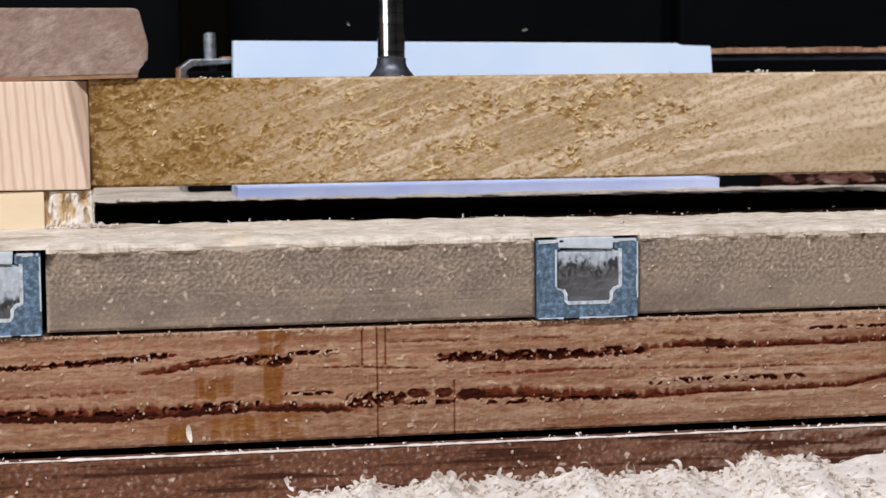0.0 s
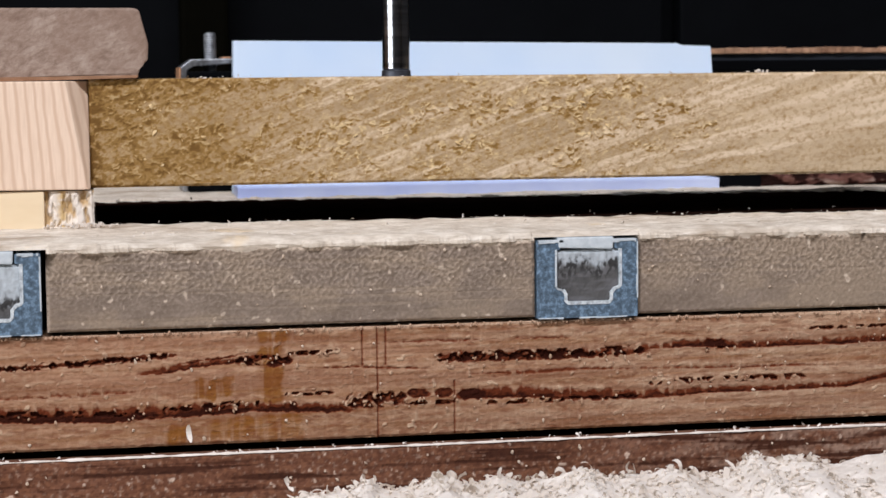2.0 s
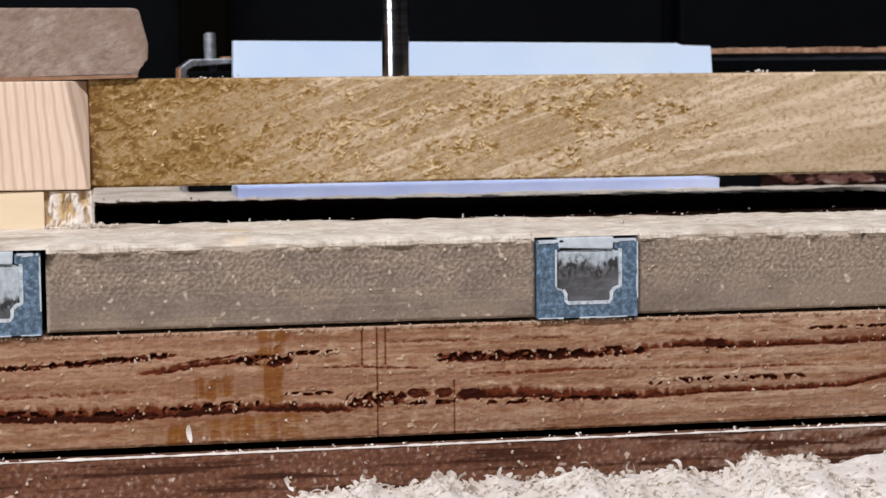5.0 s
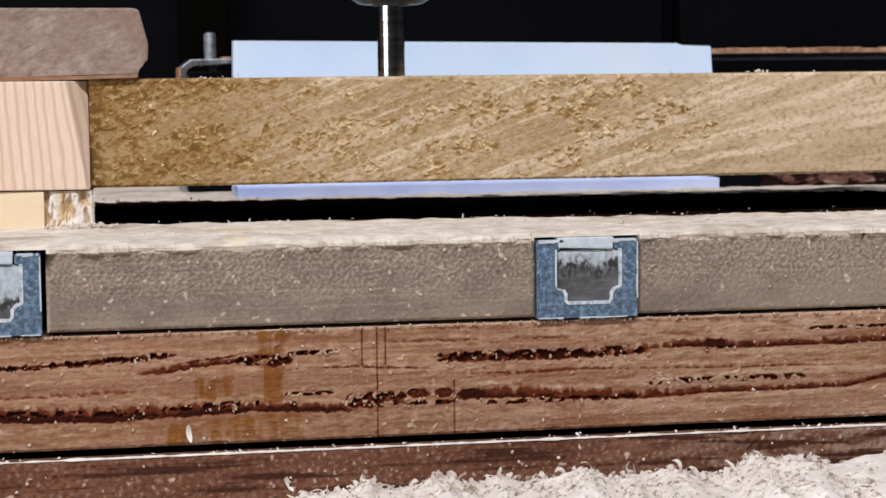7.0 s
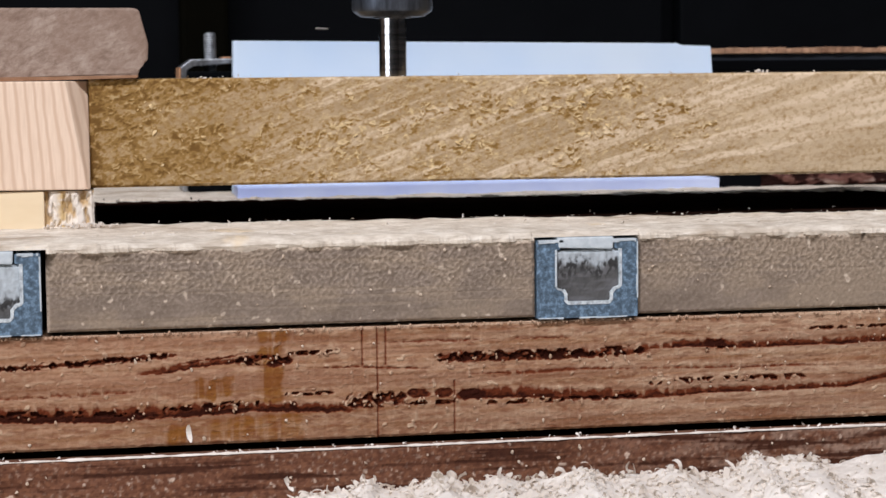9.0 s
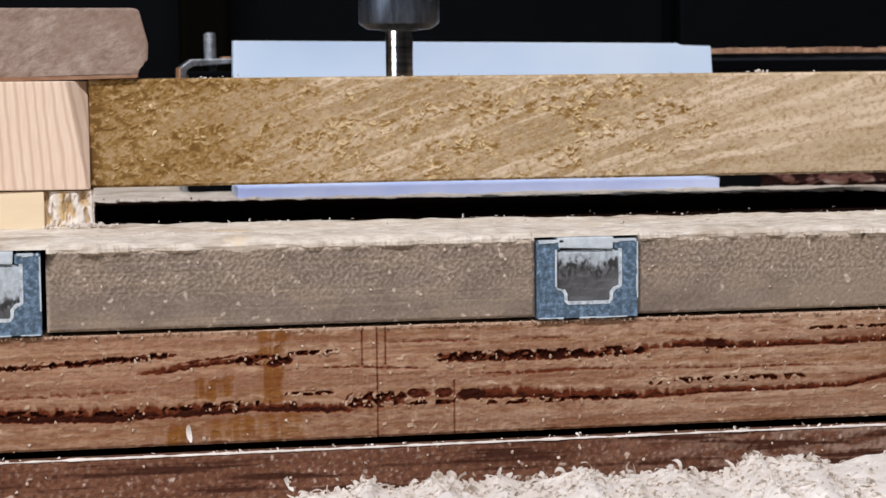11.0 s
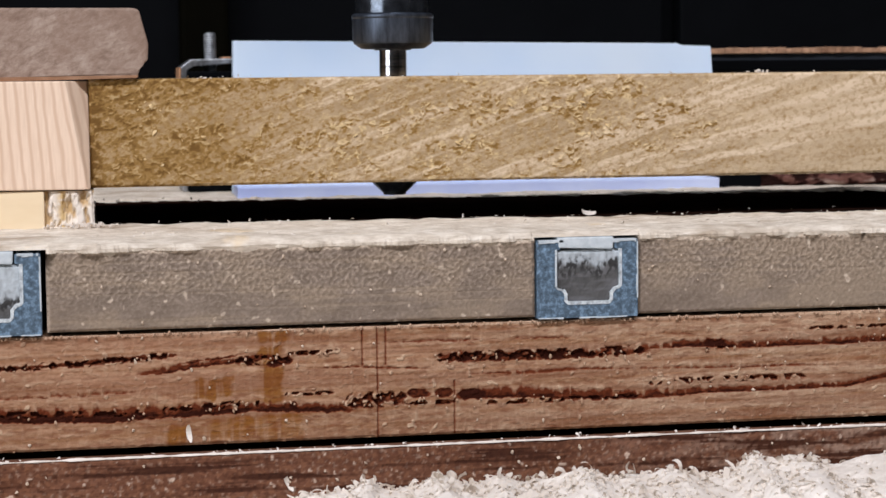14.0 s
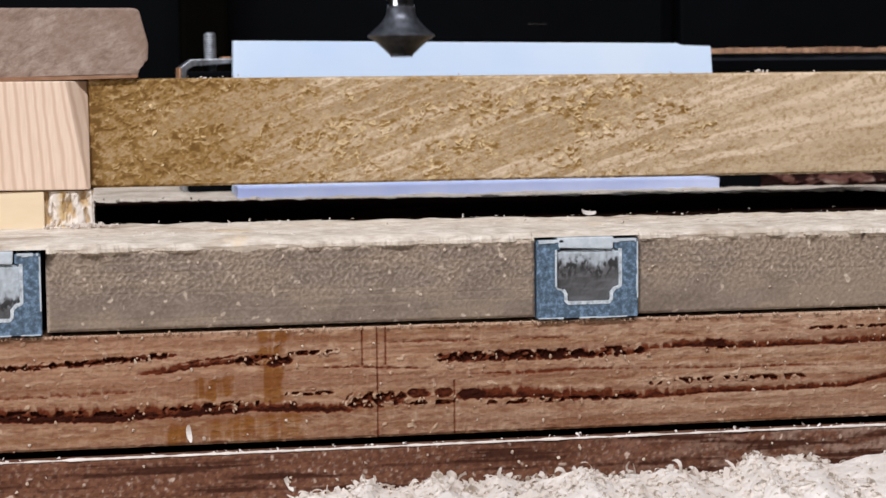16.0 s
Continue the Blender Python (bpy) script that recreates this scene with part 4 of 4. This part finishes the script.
def spacers():
    low = empty("lower_spacer", pose(0, 0, 0))
    part("block", box(-0.135, -0.0835, 0.0522, 0.100, 0.0, 0.0092, 0.0003), M_PINE, low)
    part("torn_edge", relief("torn_edge", -0.0836, -0.0722, 0.0524, 0.097, 0.0, 0.0091, 0.0002, flaky, M_FLAKE), None, low, "torn flaky edge with dried glue")
    tagged(low, "pale pine spacer block with a flaky torn end on the bed", "spacer block")
    bm = plan_prism([(-0.140, 0.0505), (-0.0736, 0.0520), (-0.0729, 0.0527), (-0.0729, 0.100), (-0.140, 0.100)], 0.0094, 0.0344, 0)
    for v in bm.verts:
        if v.co.z > 0.02 and abs(v.co.x + 0.0736) < 0.0001:
            v.co.x, v.co.y = -0.0781, 0.0519
        elif v.co.z > 0.02 and abs(v.co.y - 0.0527) < 0.0001:
            v.co.y = 0.0571
        elif v.co.z < 0.02 and v.co.x < -0.1:
            v.co.z += 0.0005
    bmesh.ops.bevel(bm, geom=list(bm.edges), offset=0.0003, segments=2, profile=0.6, affect="EDGES")
    up = part("upper_spacer", bm, M_PINK)
    tagged(up, "planed pinkish softwood spacer block beside the workpiece", "spacer block")
    clamp = empty("clamp_block")
    part("body", prism([(-0.140, 0.0352), (-0.0925, 0.0353), (-0.0614, 0.0355), (-0.0607, 0.0384), (-0.0591, 0.0388), (-0.0589, 0.0428), (-0.0609, 0.0507), (-0.0625, 0.0511), (-0.140, 0.0514)], 0.0540, 0.098, 0.0006), M_BROWN, clamp)
    part("lower_edge", prism([(-0.140, 0.03445), (-0.0925, 0.03445), (-0.0729, 0.03475), (-0.0616, 0.0349), (-0.0613, 0.0356), (-0.0925, 0.0354), (-0.140, 0.0353)], 0.0538, 0.098, 0.0002), M_UNDER, clamp, "warm orange-brown lower edge")
    tagged(clamp, "grey-brown hardwood clamp block with a chamfered end, holding the workpiece down", "clamp block")



spacers()
# thin dark sheet that paints the workpiece's shadow on the bed
shadow_plan = [(-0.0712, 0.0500), (-0.030, 0.0500), (0.195, 0.0260), (0.195, 0.130), (-0.060, 0.152), (-0.0712, 0.152)]
tagged(part("shadow_strip", plan_prism(shadow_plan, 0.0, 0.0003, 0.0001), M_SHADOW_BAND), "blackish strip painting the raised workpiece's shadow on the bed", "mat")

# ---- things behind the workpiece ----
BED = 0.0008


def white_fence():
    ob = empty("white_fence")
    bm = prism([(-0.0312, BED), (0.1166, BED), (0.1170, 0.0429), (0.1072, 0.0431), (0.1066, 0.0438), (-0.0295, 0.0455)], 0.167, 0.173, 0.0002)
    for v in bm.verts:
        v.co.y += 0.24 * v.co.z
    part("upright", bm, M_WHITE, ob)
    part("foot", plan_prism([(-0.0312, 0.1510), (0.1120, 0.1530), (0.1120, 0.1662), (-0.0312, 0.1662)], 0.0, 0.0037, 0.0005), M_FOOT, ob, "white plastic foot with its blue shade and reflection painted in")
    tagged(ob, "glossy white plastic fence leaning back on the bed behind the workpiece", "fence")


white_fence()


def hold_down():
    ob = empty("hold_down_clamp")
    strap = prism([(-0.0448, BED), (-0.0432, BED), (-0.0432, 0.0372), (-0.0410, 0.0385), (-0.0290, 0.0388), (-0.0290, 0.0404), (-0.0415, 0.0402), (-0.0448, 0.0378)], 0.186, 0.204, 0.0003)
    part("strap", strap, M_ZINC, ob, "bent zinc-plated strap")
    part("strap_end", box(-0.0452, -0.0446, 0.1855, 0.204, 0.020, 0.0378, 0.0002), M_COPPER, ob, "rusty orange strap end")
    prof = [(0.0017, BED)]
    z = BED
    while z < 0.0470:
        prof += [(0.0019, z + 0.0003), (0.00175, z + 0.0007)]
        z += 0.0007
    prof += [(0.0012, z + 0.0006)]
    bm = turned(prof, 20)
    bmesh.ops.translate(bm, verts=bm.verts, vec=(-0.0353, 0.194, 0))
    part("threaded_stud", bm, M_STUD, ob, "threaded steel stud", True)
    part("rust_patch", box(-0.0322, -0.0296, 0.1858, 0.200, 0.0404, 0.0409, 0.0002), M_COPPER, ob, "patch of orange rust")
    # added black block that stands for the shade beneath the strap
    part("foot", box(-0.0430, -0.0290, 0.184, 0.206, BED, 0.0366, 0.0004), M_BLACK, ob, "black block filling in the shade under the strap")
    tagged(ob, "zinc hold-down clamp with a threaded stud on the bed", "clamp")


hold_down()


def rear_rail():
    ob = empty("rear_rail")
    part("plate", box(0.1190, 0.30, 0.198, 0.206, BED, 0.0405, 0.0004), M_STEEL, ob, "black steel plate")
    rng = random.Random(3)
    bm = bmesh.new()
    x = 0.1190
    while x < 0.2995:
        w = rng.uniform(0.0018, 0.0034)
        box(x, x + w, 0.1965 + rng.uniform(0, 0.0004), 0.206, 0.0406, 0.0424 + rng.uniform(-0.0003, 0.0002), 0.0003, bm=bm)
        x += w
    part("rusty_edge", bm, M_RUST, ob, "crusted rusty top edge")
    # made-up block that keeps the gap between fence and offcut black
    part("black_block", box(0.1125, 0.1246, 0.152, 0.198, 0.0, 0.0090, 0.0005), M_BLACK, ob, "black block added to darken the gap beside the offcut")
    part("slot_strip", box(0.1200, 0.30, 0.1970, 0.198, 0.0352, 0.0385, 0.0002), M_BLACK, ob)
    tagged(ob, "black steel rail with a crusted rusty top edge behind the bed", "rail")
    def crust(X, Z):
        lump = layers(X * 120, Z * 260, 401, 4)
        pale = ramp(layers(X * 60, Z * 200, 405, 4) + 0.9 * (X - 0.165), 0.50, 0.60)
        return 0.002 * lump, (0.9 * ramp(lump, 0.45, 0.6), 0.8 * pale, 0.7 * ramp(layers(X * 300, Z * 300, 407, 2), 0.5, 0.65))
    me = relief("wood_offcut", 0.1250, 0.210, 0.153, 0.180, BED, 0.0088, 0.0004, crust, M_PURPLE)
    tagged(part("wood_offcut", me, None), "dark reddish wood offcut dusted with sawdust on the bed", "offcut")


rear_rail()


def panels():
    for x0, x1 in ((-0.40, 0.1745), (0.1825, 0.50)):
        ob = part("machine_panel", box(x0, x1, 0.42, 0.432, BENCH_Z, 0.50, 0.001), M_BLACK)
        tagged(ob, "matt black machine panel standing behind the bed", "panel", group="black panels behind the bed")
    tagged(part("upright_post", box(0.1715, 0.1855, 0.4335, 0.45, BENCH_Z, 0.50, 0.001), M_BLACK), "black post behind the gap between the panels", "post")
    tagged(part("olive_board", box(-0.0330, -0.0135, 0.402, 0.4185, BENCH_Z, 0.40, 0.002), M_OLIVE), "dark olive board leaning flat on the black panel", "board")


panels()


# ---- spindle and router bit ----
def spindle():
    """Its origin is the middle of the nut's lower face."""
    ob = empty("router_spindle")
    lower = [(0.0045, 0.0004), (0.0074, 0.0), (0.0079, 0.0001), (0.0097, 0.0013), (0.0100, 0.0020), (0.0100, 0.0074), (0.0102, 0.0078), (0.0102, 0.0083), (0.0096, 0.0087)]
    part("collet_nut", turned([(r, z + 0.0004) for r, z in lower], 64), M_NUT, ob, "blackened steel collet nut", True)
    part("collet", turned([(0.0036, 0.0001), (0.0046, 0.0001), (0.0046, 0.004), (0.0036, 0.004)], 40), M_CUTTER, ob, "dark collet face", True)
    part("spindle_nose", turned([(0.0094, 0.0092), (0.0094, 0.030), (0.0099, 0.0304), (0.0099, 0.144)], 64), M_NOSE, ob, "dark steel spindle nose", True)
    part("spindle_body", turned([(0.012, 0.1442), (0.031, 0.1442), (0.0325, 0.1460), (0.0325, 0.300), (0.030, 0.303)], 64), M_NUT, ob, "dark cylindrical spindle body", True)
    bit = part("router_bit", turned([(0.0029, -0.0238), (0.00342, -0.0232), (0.00342, 0.002)], 48), M_SHANK, ob, "polished steel shank", True)
    neck = [(0.0022, -0.0350), (0.0028, -0.0351), (0.0052, -0.0326), (0.0079, -0.0311), (0.0084, -0.0306), (0.0078, -0.0301), (0.0058, -0.0283), (0.0044, -0.0267), (0.0038, -0.0257), (0.0036, -0.0248), (0.0036, -0.0237), (0.0032, -0.0235)]
    part("cutter", turned(neck, 56), M_CUTTER, bit, "dark double-cone cutter head", True)
    part("tip", turned([(0.0020, -0.0358), (0.0027, -0.0358), (0.0029, -0.0354), (0.0027, -0.0350), (0.0020, -0.0349)], 40), M_CARBIDE, bit, "bright carbide tip", True)
    for s in (-1, 1):
        bm = prism([(0.0018 * s, -0.0357), (0.0024 * s, -0.0358), (0.0030 * s, -0.0350), (0.0080 * s, -0.0306), (0.0060 * s, -0.0290), (0.0018 * s, -0.0340)], -0.0006, 0.0006, 0.0001)
        part("cutting_edge", bm, M_CARBIDE, bit, "grey carbide cutting edge")
    tagged(ob, "dark router spindle with collet nut and double-cone bit boring the workpiece", "router spindle")
    return ob


SPINDLE = spindle()


# ---- small stuff lying about ----
def crumbs(name, label, rng, places, lo, hi, mat=None):
    """Small lumps of dust and wood, each a rough ball of its own shape."""
    bm = bmesh.new()
    for place in places:
        size = rng.uniform(lo, hi)
        turn = Euler((rng.uniform(0, 6), rng.uniform(0, 6), rng.uniform(0, 6))).to_matrix().to_4x4()
        m = Matrix.Translation(place) @ turn @ Matrix.Diagonal((size * rng.uniform(0.8, 1.6), size, size * rng.uniform(0.6, 1.0), 1))
        for v in bmesh.ops.create_icosphere(bm, subdivisions=1, radius=1.0, matrix=m)["verts"]:
            v.co = v.co + Vector((rng.gauss(0, 0.2), rng.gauss(0, 0.2), rng.gauss(0, 0.2))) * size
    tagged(part(name, bm, mat or M_CRUMB), label, "crumbs", kind="stuff")


def stray_bits():
    rng = random.Random(12)
    top = [((rng.uniform(-0.058, 0.145), WORK_Y + rng.uniform(0.001, 0.012), 0.0348), 0.5) for _ in range(40)]
    crumbs("edge_crumbs", "white crumbs lying on the workpiece's top edge", rng, [(0.0900 + rng.gauss(0, 0.0011), WORK_Y + rng.uniform(0.001, 0.004), 0.0350) for _ in range(8)], 0.0002, 0.0008, M_FLAKY_SHAVING)
    top += [((HOLE_X - 0.0005 + rng.gauss(0, 0.0022), WORK_Y + rng.uniform(0.0006, 0.0035), 0.0349), 0.8) for _ in range(5)]
    top += [((-0.0405 + rng.gauss(0, 0.004), WORK_Y + rng.uniform(0.0006, 0.012), 0.0350), 0.9) for _ in range(8)]
    shavings("crumbs", top, "cream crumbs of wood on the workpiece's top edge", rng, 0.0004, 0.0013, M_SHAVING)
    bed = [((rng.uniform(-0.15, 0.19), rng.uniform(0.001, 0.062), 0.0009), 0.4) for _ in range(260)]
    for _ in range(26):
        bx = rng.uniform(-0.08, 0.16)
        bed.append(((bx, float(front_dust_end(bx)) - rng.uniform(0, 0.005), 0.0011), 0.8))
    shavings("bed_crumbs", bed, "cream crumbs of wood strewn on the dusty bed", rng, 0.0004, 0.0013, M_SHAVING)
    ledge = [((rng.uniform(-0.10, 0.11), rng.uniform(-0.0012, 0.001), -0.0432), 0.7) for _ in range(90)]
    shavings("ledge_crumbs", ledge, "cream crumbs on the dark board's dusty ledge", rng, 0.0004, 0.0012, M_SHAVING, (0.4, 0.8))
    crumbs("plank_crumbs", "cream crumbs clinging to the plank's rough edge", rng, [(rng.uniform(-0.10, 0.11), 0.0003, rng.uniform(-0.041, -0.0185)) for _ in range(30)], 0.0002, 0.00042)
    crumbs("board_crumbs", "cream crumbs clinging to the dark board's edge", rng, [(rng.uniform(-0.10, 0.11), -0.0017, rng.uniform(-0.054, -0.0447)) for _ in range(40)], 0.0002, 0.0005)
    crumbs("slat_crumbs", "pale crumbs clinging to the slats' edges", rng, [(rng.choice((rng.uniform(-0.08, 0.018), rng.uniform(0.045, 0.11))), -0.0001, rng.uniform(-0.0155, -0.002)) for _ in range(26)], 0.00018, 0.00034)
    crumbs("corner_crumbs", "white crumbs heaped at the spacer's foot", rng, [(-0.0735 + rng.gauss(0, 0.0035), 0.0500 + rng.uniform(-0.004, 0.001), 0.0011 + rng.uniform(0, 0.0006)) for _ in range(60)], 0.0002, 0.0006, M_FLAKY_SHAVING)
    for x, y, z, turn, size in ((-0.0545, -0.0008, -0.0372, 80, 0.0040), (-0.0345, -0.0021, -0.0490, 60, 0.0036), (0.0655, -0.0012, -0.0432, 10, 0.0040)):
        rng2 = random.Random(int(x * 1e5))
        vs, fs = curl(rng2, size, size * 0.30, 1.0, Vector((0, 0, 0)), Euler((1.3, radians(turn), 0)).to_matrix())
        me = bpy.data.meshes.new("stuck_shaving")
        me.from_pydata([tuple(v) for v in vs], [], fs)
        me.materials.append(M_SHAVING)
        ob = tagged(new("stuck_shaving", me), "pale curled shaving stuck to the rough wood", "shaving", group="shavings stuck to the boards")
        ob.matrix_basis = pose(x, y, z)


stray_bits()


def chip(size, seed, slim=0.42, bend=None):
    rng = random.Random(seed)
    vs, fs = curl(rng, size, size * slim, bend or rng.uniform(1.2, 2.6), Vector((-size / 2, 0, 0)), Matrix.Identity(3))
    me = bpy.data.meshes.new("flying_chip")
    me.from_pydata([tuple(v) for v in vs], [], fs)
    me.materials.append(M_SHAVING)
    return tagged(new("flying_chip", me), "small cream wood chip thrown off by the router bit", "wood chip", group="chips thrown by the bit")


# ---- what moves ----
def nut_height(t):
    """Height of the nut's lower face: a slow plunge, then a quick lift."""
    lift = ((15.0, 100), (15.2, 101), (15.3, 95.5), (15.4, 77), (15.5, 32), (15.6, -10), (15.7, -54), (15.8, -102), (15.9, -129), (16.0, -155))
    if t <= 15.0:
        v = -66.5 + 11.12 * t
    else:
        v = np.interp(t, [a for a, _ in lift], [b for _, b in lift])
    return 0.0491 + (32 - v) * 0.0001401


def motions():
    rows = []
    for k in range(161):
        t = k / 10
        a = 2 * math.pi * t / 1.78
        out = 0.00257 * float(np.interp(t, [0, 14.85, 15.0, 15.1, 15.2, 15.3, 16], [1, 1, 0.64, 0.4, 0.2, 0, 0]))
        ph = a + math.radians(4.6)
        rows.append((t, pose(HOLE_X - out * math.cos(ph), BIT_Y - out * math.sin(ph), nut_height(t))))
    walk(SPINDLE, rows)
    # chips: when each is seen in the air, where, and how fast
    flights = ((0.03, 0.0355, 0.0460, 0.16), (0.05, -0.0090, 0.0477, -0.10), (1.4, -0.0080, 0.0472, -0.15), (2.8, -0.0190, 0.0470, -0.20), (3.4, -0.0145, 0.0468, -0.12),
               (6.3, -0.0035, 0.0491, -0.10), (6.35, -0.0200, 0.0485, -0.25), (9.0, -0.0158, 0.0465, -0.15), (12.5, -0.0215, 0.0526, -0.2), (16.0, 0.0385, 0.0475, 0.1))
    for k, (t, x, z, speed) in enumerate(flights):
        ob = chip(0.0009 + 0.00025 * (k % 3), 40 + k)
        home = pose(HOLE_X + 0.0085 * (1 if speed > 0 else -1), BIT_Y + 0.004, 0.0150, 20, 30, 40 * k)
        land = pose(x + speed * 0.25, 0.118 + 0.004 * (k % 4), 0.0024, 10, 20, 33 * k)
        rows = [(0.0, home)] if t > 0.3 else []
        if t > 0.3:
            rows.append((t - 0.14, home))
            rows.append((t - 0.07, pose(x * 0.5 + HOLE_X * 0.5, BIT_Y, z - 0.004, 40, 20, 20 * k)))
        rows.append((t if t > 0.3 else 0.0, pose(x, BIT_Y, z, 60, 50 + 20 * k, 30 * k)))
        if t < 15.5:
            rows.append((t + 0.1, pose(x + speed * 0.1, 0.095, z + 0.002, 20, 70 + 20 * k, 30 * k)))
            rows.append((t + 0.3, land))
            rows.append((16.0, land))
        walk(ob, rows)
    # a longer shaving drops onto the bed before the workpiece's shadow
    ob = chip(0.0046, 7, 0.24, 1.7)
    tagged(ob, "long pale curled shaving that drops onto the bed", "wood chip")
    home, land = pose(HOLE_X + 0.002, BIT_Y + 0.0095, 0.0160, 20, 30, 40), pose(0.0454, 0.0500, 0.0020, 62, 6, 10)
    walk(ob, [(0.0, home), (12.1, home), (12.2, pose(HOLE_X + 0.020, BIT_Y, 0.0060, 50, 40, 20)), (12.3, pose(0.0660, 0.060, 0.0030, 45, 30, 18)), (12.5, pose(0.0460, 0.0505, 0.0024, 40, 25, 16)), (12.7, land), (16.0, land)])


motions()
